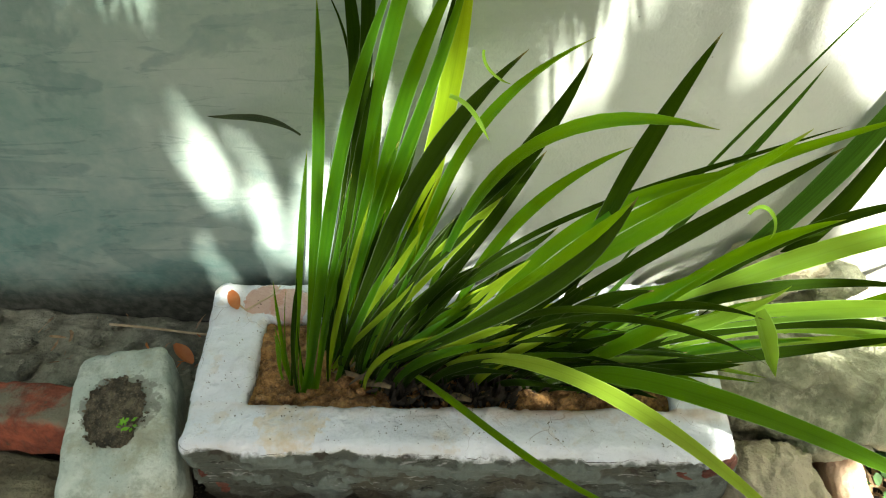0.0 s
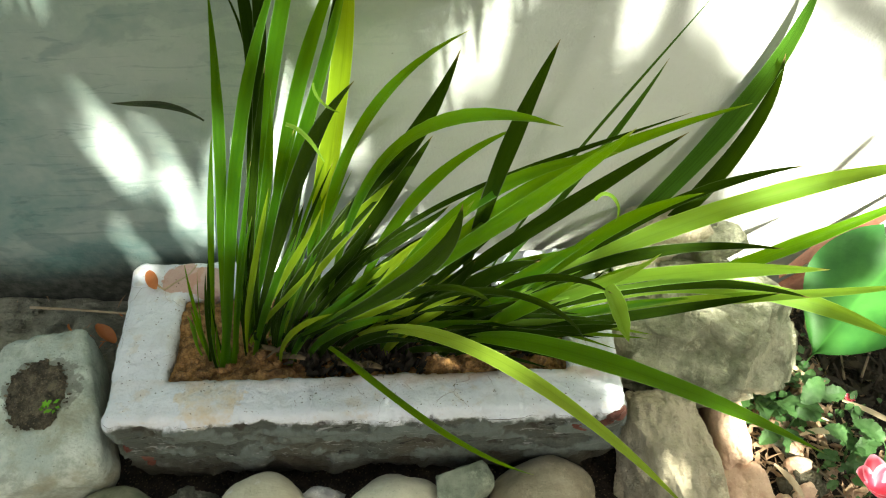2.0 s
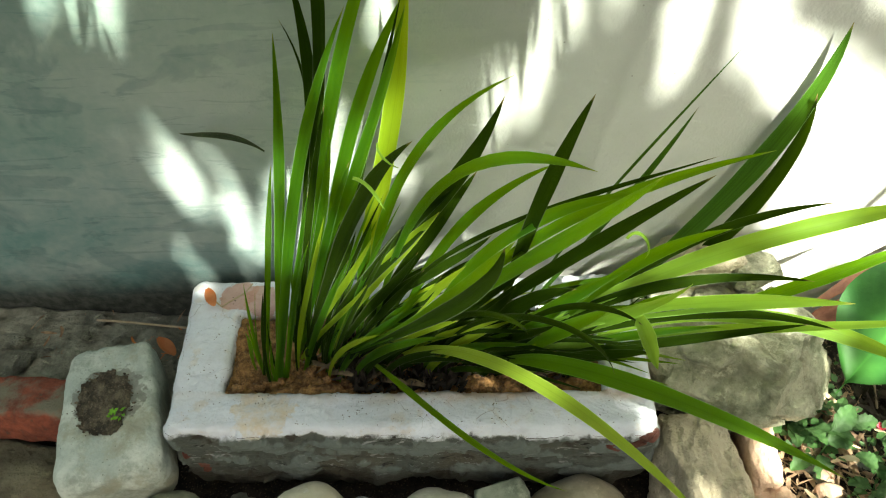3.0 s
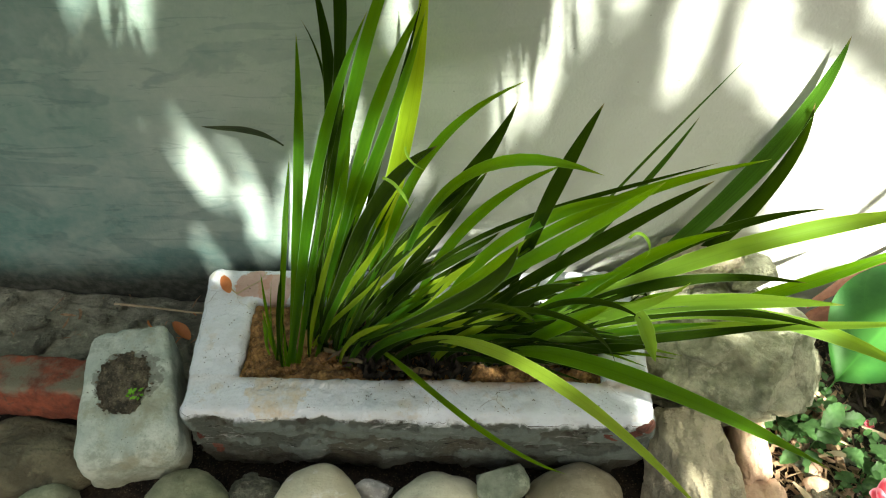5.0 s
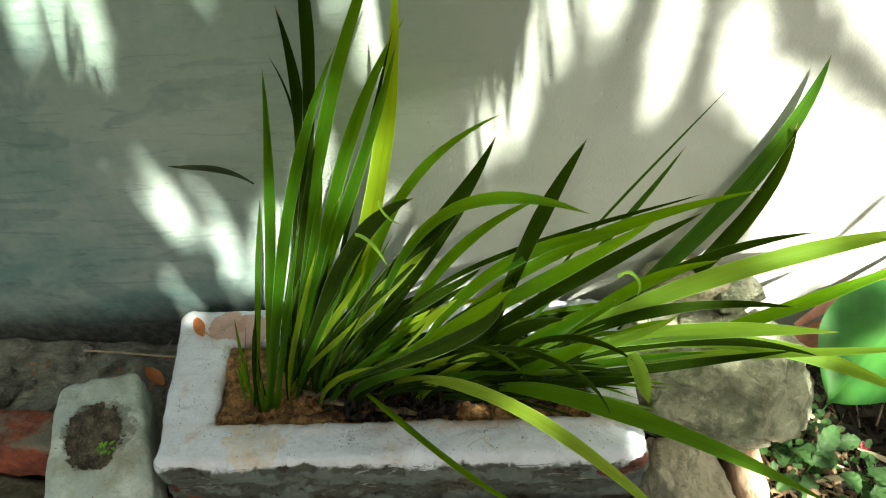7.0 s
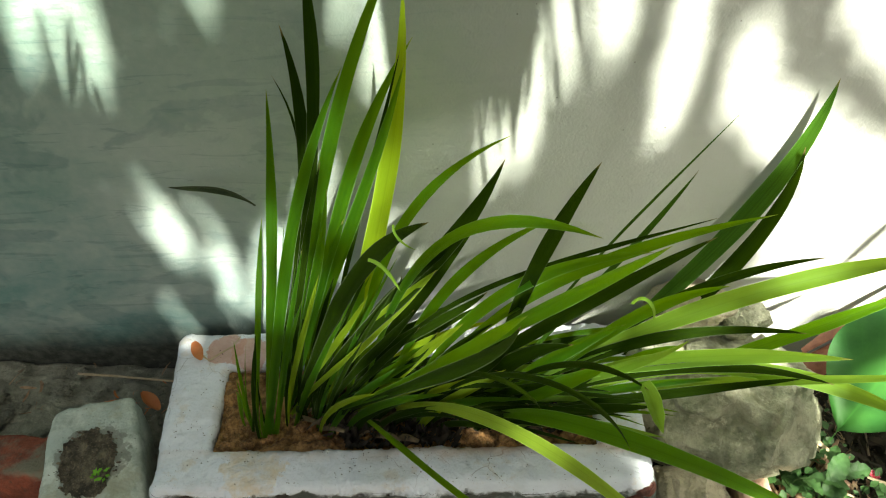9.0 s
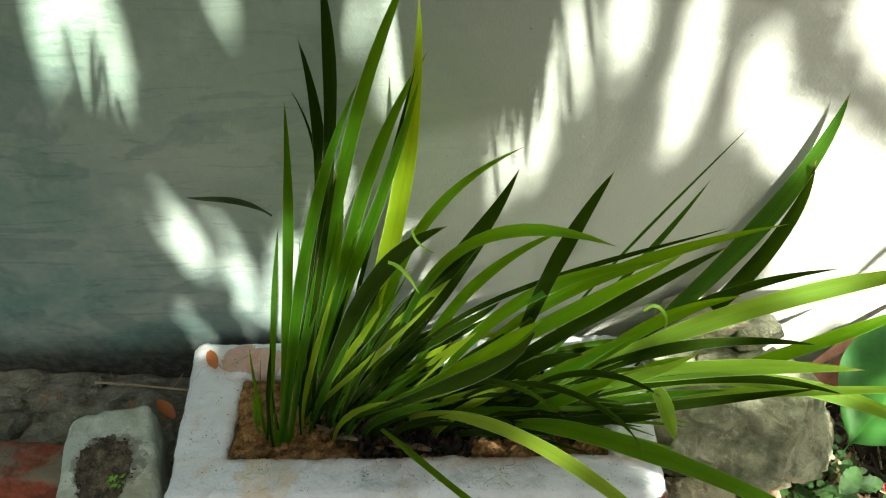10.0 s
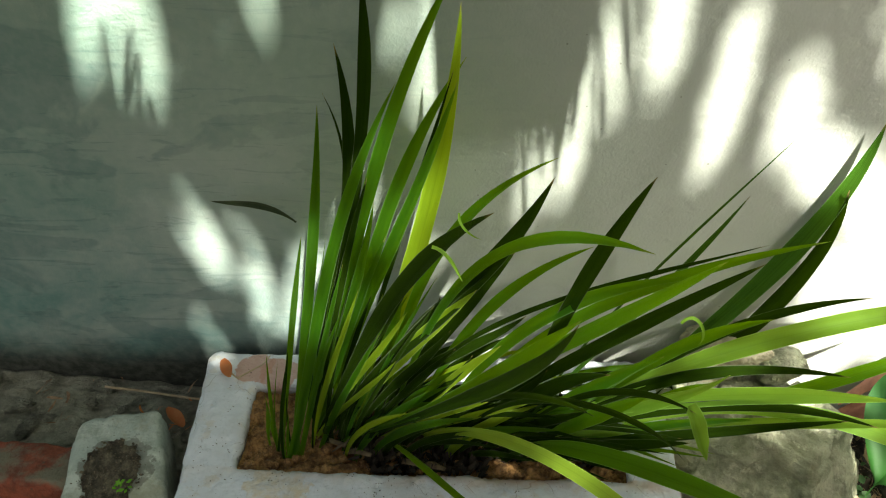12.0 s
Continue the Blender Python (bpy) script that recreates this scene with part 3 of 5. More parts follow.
leaf(LEFT, GREEN, (0.178, 0.122, 0.180), (0.256, 0.140, 0.438), (0.291, 0.168, 0.704), (0.419, 0.220, 0.929), 0.020, 0.78, 0.60)
leaf(LEFT, GREEN, (0.211, 0.189, 0.185), (0.312, 0.196, 0.487), (0.347, 0.211, 0.807), (0.507, 0.250, 1.084), 0.022, 0.26, 0.70)
leaf(LEFT, GREEN, (0.237, 0.202, 0.185), (0.323, 0.210, 0.439), (0.362, 0.226, 0.727), (0.516, 0.260, 0.948), 0.023, 0.23, 0.60)
leaf(LEFT, DIM, (0.276, 0.216, 0.185), (0.335, 0.216, 0.443), (0.424, 0.218, 0.697), (0.501, 0.220, 0.952), 0.009, 0.26, 0.60)
leaf(LEFT, GREEN, (0.254, 0.202, 0.185), (0.291, 0.202, 0.455), (0.426, 0.201, 0.687), (0.506, 0.200, 0.941), 0.020, 0.26, 0.60)
leaf(LEFT, YELLOW, (0.337, 0.219, 0.185), (0.371, 0.222, 0.473), (0.493, 0.228, 0.747), (0.510, 0.240, 1.036), 0.036, 0.26, 0.42)
leaf(LEFT, DIM, (0.222, 0.185, 0.185), (0.342, 0.105, 0.503), (0.445, -0.034, 0.830), (0.557, -0.270, 1.072), 0.025, 0.21, 0.60)
leaf(LEFT, YELLOW, (0.227, 0.175, 0.185), (0.280, 0.162, 0.333), (0.368, 0.134, 0.462), (0.428, 0.100, 0.603), 0.012, 0.26, 0.60)
leaf(LEFT, GREEN, (0.210, 0.189, 0.185), (0.268, 0.178, 0.393), (0.346, 0.156, 0.589), (0.390, 0.120, 0.797), 0.016, 0.31, 0.60)
leaf(LEFT, GREEN, (0.215, 0.196, 0.185), (0.277, 0.196, 0.348), (0.319, 0.198, 0.513), (0.389, 0.200, 0.672), 0.014, 0.36, 0.60)
leaf(LEFT, DIM, (0.227, 0.189, 0.185), (0.279, 0.182, 0.314), (0.345, 0.168, 0.438), (0.391, 0.150, 0.569), 0.012, 0.31, 0.60)
leaf(LEFT, GREEN, (0.134, 0.149, 0.185), (0.148, 0.113, 0.279), (0.161, 0.123, 0.304), (0.177, 0.080, 0.393), 0.009, 0.60, 0.60)
leaf(LEFT, DIM, (0.219, 0.203, 0.185), (0.261, 0.205, 0.346), (0.315, 0.211, 0.507), (0.352, 0.220, 0.668), 0.017, 0.31, 0.60)
leaf(LEFT, DIM, (0.215, 0.196, 0.185), (0.260, 0.196, 0.388), (0.305, 0.198, 0.587), (0.369, 0.200, 0.784), 0.014, 0.31, 0.60)
leaf(MID, GREEN, (0.330, 0.197, 0.185), (0.401, 0.193, 0.408), (0.420, 0.186, 0.720), (0.648, 0.168, 0.842), 0.019, 0.26, 0.60)
leaf(MID, DIM, (0.241, 0.171, 0.185), (0.345, 0.157, 0.437), (0.554, 0.121, 0.625), (0.634, 0.064, 0.880), 0.031, 0.23, 0.60)
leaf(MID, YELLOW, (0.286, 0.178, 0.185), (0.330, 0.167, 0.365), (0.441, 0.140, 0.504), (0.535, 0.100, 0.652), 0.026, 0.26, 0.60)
leaf(MID, DIM, (0.331, 0.188, 0.185), (0.400, 0.181, 0.363), (0.500, 0.168, 0.528), (0.593, 0.147, 0.691), 0.025, 0.26, 0.60)
leaf(MID, DIM, (0.308, 0.188, 0.185), (0.340, 0.175, 0.379), (0.446, 0.148, 0.557), (0.566, 0.100, 0.703), 0.021, 0.26, 0.60)
leaf(MID, GREEN, (0.353, 0.191, 0.185), (0.430, 0.139, 0.441), (0.499, 0.117, 0.836), (0.731, -0.105, 0.896), 0.017, 0.31, 0.80)
leaf(MID, GREEN, (0.399, 0.194, 0.185), (0.458, 0.195, 0.358), (0.535, 0.196, 0.577), (0.716, 0.200, 0.657), 0.020, 0.26, 0.60)
leaf(MID, DIM, (0.603, 0.194, 0.185), (0.638, 0.152, 0.460), (0.690, 0.072, 0.734), (0.726, -0.073, 0.974), 0.023, 0.21, 0.60)
leaf(MID, YELLOW, (0.376, 0.191, 0.185), (0.440, 0.160, 0.320), (0.505, 0.112, 0.455), (0.572, 0.060, 0.575), 0.019, 0.40, 0.50)
leaf(MID, DIM, (0.289, 0.158, 0.185), (0.475, 0.059, 0.439), (0.614, -0.123, 0.699), (0.628, -0.300, 0.982), 0.023, 0.21, 0.62)
leaf(MID, GREEN, (0.259, 0.165, 0.185), (0.474, 0.068, 0.398), (0.586, -0.073, 0.683), (0.638, -0.250, 0.938), 0.020, 0.21, 0.60)
leaf(MID, GREEN, (0.389, 0.177, 0.185), (0.553, 0.126, 0.438), (0.733, 0.012, 0.680), (0.788, -0.158, 0.933), 0.024, 0.21, 0.60)
leaf(MID, DIM, (0.445, 0.186, 0.185), (0.620, 0.152, 0.382), (0.777, 0.091, 0.599), (0.888, -0.020, 0.814), 0.024, 0.21, 0.60)
leaf(MID, GREEN, (0.467, 0.186, 0.185), (0.566, 0.156, 0.482), (0.756, 0.105, 0.680), (0.937, -0.050, 0.874), 0.019, 0.26, 0.60)
leaf(MID, GREEN, (0.445, 0.186, 0.185), (0.522, 0.159, 0.418), (0.633, 0.121, 0.647), (0.820, -0.000, 0.772), 0.022, 0.26, 0.60)
leaf(MID, DIM, (0.388, 0.187, 0.185), (0.420, 0.171, 0.514), (0.706, 0.119, 0.640), (0.898, 0.010, 0.819), 0.009, 0.70, 0.60)
leaf(MID, DULL, (0.625, 0.198, 0.185), (0.687, 0.179, 0.457), (0.825, 0.139, 0.704), (0.912, 0.050, 0.952), 0.005, 0.60, 0.60)
leaf(MID, DULL, (0.603, 0.192, 0.185), (0.702, 0.166, 0.417), (0.819, 0.111, 0.649), (0.863, 0.022, 0.885), 0.009, 0.60, 0.70)
leaf(MID, DULL, (0.752, 0.232, 0.185), (0.936, 0.381, 0.206), (1.179, 0.393, 0.517), (1.195, 0.395, 0.771), 0.038, 0.18, 0.60)
leaf(MID, DIM, (0.774, 0.224, 0.185), (0.954, 0.347, 0.140), (1.194, 0.384, 0.429), (1.170, 0.385, 0.643), 0.033, 0.21, 0.60)
leaf(MID, DIM, (0.740, 0.225, 0.185), (0.830, 0.213, 0.362), (0.945, 0.188, 0.543), (1.132, 0.140, 0.615), 0.018, 0.31, 0.60)
leaf(MID, GREEN, (0.694, 0.215, 0.185), (0.783, 0.185, 0.347), (0.848, 0.143, 0.525), (0.954, 0.050, 0.653), 0.022, 0.26, 0.60)
leaf(MID, LIME, (0.625, 0.198, 0.185), (0.828, 0.193, 0.379), (1.064, 0.179, 0.538), (1.342, 0.160, 0.598), 0.034, 0.23, 0.62)
leaf(MID, DIM, (0.659, 0.202, 0.185), (0.778, 0.191, 0.341), (0.943, 0.164, 0.459), (1.142, 0.125, 0.453), 0.022, 0.26, 0.45)
leaf(MID, LIME, (0.648, 0.191, 0.185), (0.789, 0.162, 0.351), (0.978, 0.096, 0.452), (1.128, -0.016, 0.563), 0.030, 0.21, 0.60)
leaf(MID, LIME, (0.692, 0.193, 0.185), (0.778, 0.168, 0.300), (0.881, 0.104, 0.401), (0.917, 0.050, 0.536), 0.020, 0.26, 0.50)
leaf(MID, SHADE, (0.945, 0.243, 0.185), (1.090, 0.235, 0.262), (1.230, 0.220, 0.362), (1.390, 0.200, 0.500), 0.026, 0.31, 0.50)
leaf(MID, DIM, (0.658, 0.180, 0.185), (0.838, 0.148, 0.346), (0.985, 0.070, 0.482), (1.125, -0.010, 0.495), 0.019, 0.26, 0.50)
leaf(MID, LIME, (0.760, 0.200, 0.185), (0.960, 0.120, 0.430), (1.100, 0.060, 0.470), (1.330, 0.010, 0.345), 0.028, 0.26, 0.66)
leaf(MID, LIME, (0.736, 0.183, 0.185), (0.910, 0.147, 0.332), (1.132, 0.060, 0.402), (1.233, -0.060, 0.580), 0.018, 0.31, 0.50)
leaf(MID, DIM, (0.624, 0.164, 0.185), (0.804, 0.139, 0.251), (0.966, 0.093, 0.349), (1.109, 0.030, 0.461), 0.021, 0.26, 0.45)
leaf(MID, DIM, (0.602, 0.178, 0.185), (0.663, 0.120, 0.409), (0.758, -0.005, 0.589), (0.785, -0.190, 0.738), 0.011, 0.26, 0.60)
leaf(LEFT, LIME, (0.782, -0.180, 0.736), (0.797, -0.182, 0.710), (0.804, -0.186, 0.680), (0.813, -0.190, 0.652), 0.021, 0.80, 0.30)
leaf(MID, DIM, (0.490, 0.172, 0.185), (0.587, 0.106, 0.481), (0.754, -0.123, 0.659), (0.722, -0.352, 0.873), 0.010, 0.50, 0.45)
leaf(MID, DIM, (0.468, 0.179, 0.185), (0.529, 0.098, 0.473), (0.649, -0.117, 0.671), (0.648, -0.320, 0.889), 0.009, 0.50, 0.50)
leaf(MID, GREEN, (0.624, 0.171, 0.185), (0.704, 0.130, 0.296), (0.745, 0.070, 0.421), (0.786, 0.000, 0.537), 0.027, 0.26, 0.50)
leaf(MID, DIM, (0.646, 0.164, 0.185), (0.746, 0.131, 0.242), (0.815, 0.078, 0.323), (0.874, 0.020, 0.407), 0.020, 0.26, 0.50)
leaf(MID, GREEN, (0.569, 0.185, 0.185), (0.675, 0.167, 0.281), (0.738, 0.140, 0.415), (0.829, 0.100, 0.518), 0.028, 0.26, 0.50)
leaf(MID, DIM, (0.535, 0.185, 0.185), (0.610, 0.164, 0.289), (0.648, 0.137, 0.421), (0.747, 0.080, 0.495), 0.031, 0.26, 0.50)
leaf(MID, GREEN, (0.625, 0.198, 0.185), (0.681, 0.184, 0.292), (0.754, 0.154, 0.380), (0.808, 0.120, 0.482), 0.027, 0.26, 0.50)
leaf(MID, DIM, (0.490, 0.182, 0.185), (0.546, 0.166, 0.285), (0.619, 0.131, 0.370), (0.649, 0.100, 0.480), 0.020, 0.26, 0.50)
leaf(MID, DIM, (0.569, 0.172, 0.185), (0.611, 0.150, 0.281), (0.674, 0.098, 0.353), (0.711, 0.050, 0.439), 0.017, 0.26, 0.50)
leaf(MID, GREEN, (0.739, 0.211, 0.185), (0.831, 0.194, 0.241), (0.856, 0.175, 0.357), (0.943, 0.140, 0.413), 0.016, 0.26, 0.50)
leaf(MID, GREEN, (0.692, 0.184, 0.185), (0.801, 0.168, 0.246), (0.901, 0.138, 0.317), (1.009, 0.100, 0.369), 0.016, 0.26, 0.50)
leaf(MID, SUNLIT, (0.418, 0.177, 0.185), (0.524, 0.030, 0.452), (0.689, -0.091, 0.551), (0.897, -0.300, 0.447), 0.022, 0.45, 0.55)
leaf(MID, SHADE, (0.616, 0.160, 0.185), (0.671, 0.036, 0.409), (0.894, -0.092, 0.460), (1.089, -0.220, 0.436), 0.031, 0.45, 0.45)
leaf(MID, GREEN, (0.360, 0.167, 0.185), (0.418, 0.035, 0.368), (0.585, -0.153, 0.352), (0.705, -0.270, 0.497), 0.012, 0.60, 0.40)
leaf(MID, DIM, (0.298, 0.174, 0.185), (0.337, 0.163, 0.330), (0.440, 0.133, 0.434), (0.495, 0.100, 0.566), 0.017, 0.31, 0.60)
leaf(MID, GREEN, (0.332, 0.174, 0.185), (0.384, 0.164, 0.283), (0.445, 0.146, 0.378), (0.516, 0.120, 0.460), 0.019, 0.31, 0.60)
leaf(MID, DIM, (0.354, 0.180, 0.185), (0.338, 0.177, 0.380), (0.522, 0.154, 0.446), (0.612, 0.130, 0.571), 0.020, 0.31, 0.60)
leaf(MID, DIM, (0.285, 0.188, 0.185), (0.292, 0.183, 0.353), (0.450, 0.166, 0.434), (0.476, 0.150, 0.592), 0.015, 0.31, 0.60)
leaf(MID, DIM, (0.378, 0.173, 0.185), (0.437, 0.150, 0.295), (0.519, 0.095, 0.385), (0.556, 0.050, 0.500), 0.016, 0.31, 0.60)
leaf(LEFT, LIME, (0.530, -0.275, 1.075), (0.528, -0.277, 1.065), (0.538, -0.281, 1.057), (0.547, -0.285, 1.057), 0.002, 0.90, 0.40)
leaf(LEFT, LIME, (0.509, -0.290, 1.053), (0.522, -0.292, 1.051), (0.528, -0.297, 1.036), (0.533, -0.300, 1.026), 0.003, 0.90, 0.40)
leaf(LEFT, GREEN, (0.200, 0.150, 0.185), (0.231, 0.138, 0.316), (0.267, 0.130, 0.448), (0.318, 0.120, 0.575), 0.009, 0.50, 0.60)
leaf(LEFT, GREEN, (0.212, 0.175, 0.185), (0.255, 0.168, 0.289), (0.300, 0.156, 0.391), (0.365, 0.140, 0.483), 0.009, 0.70, 0.60)
leaf(LEFT, YELLOW, (0.219, 0.171, 0.185), (0.272, 0.158, 0.296), (0.352, 0.130, 0.384), (0.404, 0.100, 0.492), 0.010, 0.70, 0.60)
leaf(LEFT, DIM, (0.239, 0.188, 0.185), (0.277, 0.190, 0.304), (0.310, 0.195, 0.430), (0.356, 0.200, 0.546), 0.010, 0.60, 0.60)
leaf(LEFT, GREEN, (0.256, 0.188, 0.185), (0.291, 0.190, 0.306), (0.345, 0.195, 0.422), (0.374, 0.200, 0.546), 0.011, 0.31, 0.60)
leaf(MID, DIM, (0.309, 0.174, 0.185), (0.369, 0.160, 0.304), (0.438, 0.133, 0.414), (0.502, 0.100, 0.525), 0.014, 0.31, 0.60)
leaf(MID, DIM, (0.344, 0.174, 0.185), (0.407, 0.160, 0.294), (0.491, 0.129, 0.391), (0.529, 0.100, 0.511), 0.012, 0.60, 0.60)
leaf(MID, YELLOW, (0.333, 0.167, 0.185), (0.410, 0.143, 0.279), (0.484, 0.101, 0.370), (0.555, 0.050, 0.456), 0.015, 0.31, 0.60)
leaf(MID, DIM, (0.400, 0.177, 0.185), (0.481, 0.162, 0.298), (0.538, 0.137, 0.424), (0.621, 0.100, 0.530), 0.013, 0.31, 0.60)
leaf(MID, YELLOW, (0.423, 0.173, 0.185), (0.481, 0.159, 0.286), (0.578, 0.118, 0.344), (0.639, 0.080, 0.435), 0.014, 0.31, 0.60)
leaf(MID, DIM, (0.468, 0.179, 0.185), (0.530, 0.170, 0.315), (0.623, 0.147, 0.418), (0.694, 0.120, 0.540), 0.015, 0.31, 0.60)
leaf(LEFT, LIME, (0.766, -0.130, 0.818), (0.776, -0.131, 0.846), (0.800, -0.136, 0.811), (0.787, -0.140, 0.795), 0.004, 0.90, 0.40)
leaf(MID, GREEN, (0.328, 0.215, 0.185), (0.354, 0.213, 0.305), (0.374, 0.207, 0.427), (0.408, 0.200, 0.545), 0.023, 0.26, 0.60)
leaf(LEFT, GREEN, (0.196, 0.132, 0.180), (0.236, 0.134, 0.330), (0.270, 0.150, 0.470), (0.322, 0.170, 0.640), 0.013, 0.75, 0.50)
leaf(LEFT, GREEN, (0.232, 0.150, 0.180), (0.268, 0.140, 0.300), (0.318, 0.132, 0.410), (0.378, 0.110, 0.540), 0.013, 0.70, 0.50)
leaf(LEFT, YELLOW, (0.214, 0.158, 0.180), (0.246, 0.150, 0.330), (0.300, 0.146, 0.470), (0.350, 0.130, 0.620), 0.011, 0.70, 0.50)


def filler(clump, x, y, lean, length, width, seed):
    """A short inner leaf of the fan, leaning by so many degrees towards the open end."""
    rng = random.Random(seed)
    a = radians(lean + rng.uniform(-9, 9))
    out = Vector((math.sin(a), rng.uniform(-0.38, 0.12), math.cos(a))).normalized()
    p0 = Vector((x, y, 0.18))
    p3 = p0 + out * length + Vector((0.02, -0.01, -0.10 * length * math.sin(a)))
    p1 = p0 + Vector((out.x * 0.5, out.y * 0.6, 1)).normalized() * length * 0.33
    p2 = p0 + out * length * 0.68 + Vector((0, 0, 0.03 * length))
    # Light in the colour: bright tints at the open end, near-black short inner leaves.
    tint = (GREEN, LIME)[seed % 2] if x > 0.60 else (DIM, GREEN, DIM, DIM, DIM, YELLOW)[seed % 6]
    leaf(clump, tint if length > 0.24 else DIM, p0, p1, p2, p3, width, 0.6, 0.45, rng.uniform(-50, 50))


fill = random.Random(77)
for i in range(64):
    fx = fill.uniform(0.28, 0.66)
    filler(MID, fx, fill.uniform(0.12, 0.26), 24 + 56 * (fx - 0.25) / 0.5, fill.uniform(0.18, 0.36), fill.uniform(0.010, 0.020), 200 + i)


# Short near-black leaves, packed in to stand for shade at the base.
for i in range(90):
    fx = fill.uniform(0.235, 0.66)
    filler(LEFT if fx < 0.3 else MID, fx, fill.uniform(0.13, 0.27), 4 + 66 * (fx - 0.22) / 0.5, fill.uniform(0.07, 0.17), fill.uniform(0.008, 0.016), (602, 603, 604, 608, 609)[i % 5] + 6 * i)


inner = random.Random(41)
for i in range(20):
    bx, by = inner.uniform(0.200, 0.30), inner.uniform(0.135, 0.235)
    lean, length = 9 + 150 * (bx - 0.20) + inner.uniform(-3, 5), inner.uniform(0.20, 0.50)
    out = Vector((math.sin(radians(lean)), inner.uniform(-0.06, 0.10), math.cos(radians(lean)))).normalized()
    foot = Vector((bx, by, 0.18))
    leaf(LEFT, (DIM, GREEN, DIM, DIM, GREEN)[i % 5], foot, foot + out * length * 0.33 + Vector((-0.01, 0, 0.01)), foot + out * length * 0.67 + Vector((-0.01, 0, 0.01)), foot + out * length, inner.uniform(0.006, 0.010), 0.55, 0.5, inner.uniform(-55, 55))


shoot = random.Random(67)
for i in range(9):
    bx, by, h = shoot.uniform(0.148, 0.195), shoot.uniform(0.122, 0.150), shoot.uniform(0.06, 0.24)
    foot, lean = Vector((bx, by, 0.182)), shoot.uniform(-0.10, 0.22)
    leaf(LEFT, (GREEN, DIM, GREEN)[i % 3], foot, foot + Vector((lean * 0.15 * h, 0, 0.34 * h)), foot + Vector((lean * 0.5 * h, 0.01, 0.67 * h)), foot + Vector((lean * h, 0.03, h)), shoot.uniform(0.004, 0.008), 0.7, 0.4, shoot.uniform(-60, 60))


def shade_stubs():
    """Old leaf stubs packed round the growing points, near black for the shade between them."""
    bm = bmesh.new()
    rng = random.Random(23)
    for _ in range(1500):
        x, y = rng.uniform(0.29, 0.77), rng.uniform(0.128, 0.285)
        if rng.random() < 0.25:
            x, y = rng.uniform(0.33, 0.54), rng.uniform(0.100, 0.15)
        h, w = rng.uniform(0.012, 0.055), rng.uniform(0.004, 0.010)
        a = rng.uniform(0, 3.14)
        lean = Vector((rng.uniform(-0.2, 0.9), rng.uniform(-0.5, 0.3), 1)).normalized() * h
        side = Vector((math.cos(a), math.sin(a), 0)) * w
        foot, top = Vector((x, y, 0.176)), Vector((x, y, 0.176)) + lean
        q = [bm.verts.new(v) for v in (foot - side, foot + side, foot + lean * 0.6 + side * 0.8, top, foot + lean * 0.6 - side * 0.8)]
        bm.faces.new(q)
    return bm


tagged(part("dead_leaf_bases", shade_stubs(), M_SHADELEAF, smooth=False), "old leaf stubs on the soil, coloured near black for the shade there", "dry leaves", kind="stuff")


# ---- stones in front and beside ----
def stone(name, bm, m, material, label, category, group=""):
    placed(bm, m)
    ob = part(name, bm, material)
    return tagged(ob, label, category, group)


def block():
    bm = bmesh.new()
    bmesh.ops.create_cube(bm, size=2)
    bmesh.ops.subdivide_edges(bm, edges=bm.edges[:], cuts=23, use_grid_fill=True)
    for v in bm.verts:
        p = v.co
        r = Vector((math.copysign(abs(p.x) ** 1, p.x), p.y, p.z))
        k = (abs(p.x) ** 7 + abs(p.y) ** 7 + abs(p.z) ** 7) ** (1 / 7)
        r = p / k
        r *= 1 + 0.045 * noise.fractal(r * 1.8 + Vector((4, 1, 2)), 0.8, 2.1, 4)
        r.x *= 1.0 - 0.11 * r.y
        v.co = Vector((r.x * 0.096, r.y * 0.155, r.z * 0.075))
    return bm


block_thing = thing("stone_block", (-0.145, 0.08, 0.0), "worn grey-green stone block with a dark mossy hollow on top", "stone")
BLOCK_POSE = pose(-0.160, 0.080, 0.100, 6, 0, 15)
part("block", placed(block(), BLOCK_POSE), M_BLOCK, block_thing)


def moss_patch():
    """A thin crust that breaks up into crumbs towards its edge."""
    bm = bmesh.new()
    bmesh.ops.create_icosphere(bm, subdivisions=5, radius=1)
    for v in bm.verts:
        d = v.co.normalized()
        ang = math.atan2(d.y, d.x)
        e = 0.96 + 0.24 * noise.noise(Vector((math.cos(ang) * 1.6, math.sin(ang) * 1.6, 3))) + 0.12 * noise.fractal(Vector((math.cos(ang) * 5, math.sin(ang) * 5, 1)), 0.8, 2.1, 4)
        v.co = Vector((d.x * 0.056 * e, d.y * 0.070 * e, d.z * 0.0025 + 0.004 * noise.fractal(d * 9, 0.7, 2.1, 4)))
    rng = random.Random(17)
    for _ in range(240):
        a, q = rng.uniform(0, 6.283), rng.gauss(0.95, 0.18)
        r = 0.0007 + 0.0034 * rng.random() ** 2 * (1.25 - 0.45 * min(q, 1.6))
        m = pose(math.cos(a) * q * 0.050, math.sin(a) * q * 0.062, -0.0005, rng.uniform(0, 90), rng.uniform(0, 90), 0) @ Matrix.Diagonal((r * rng.uniform(1, 2.2), r, r * 0.7, 1))
        bmesh.ops.create_icosphere(bm, subdivisions=1, radius=1, matrix=m)
    return bm


moss = part("moss", placed(moss_patch(), BLOCK_POSE @ pose(-0.002, 0.012, 0.0775)), M_MOSS, block_thing, "dark crumbly moss in the hollow")


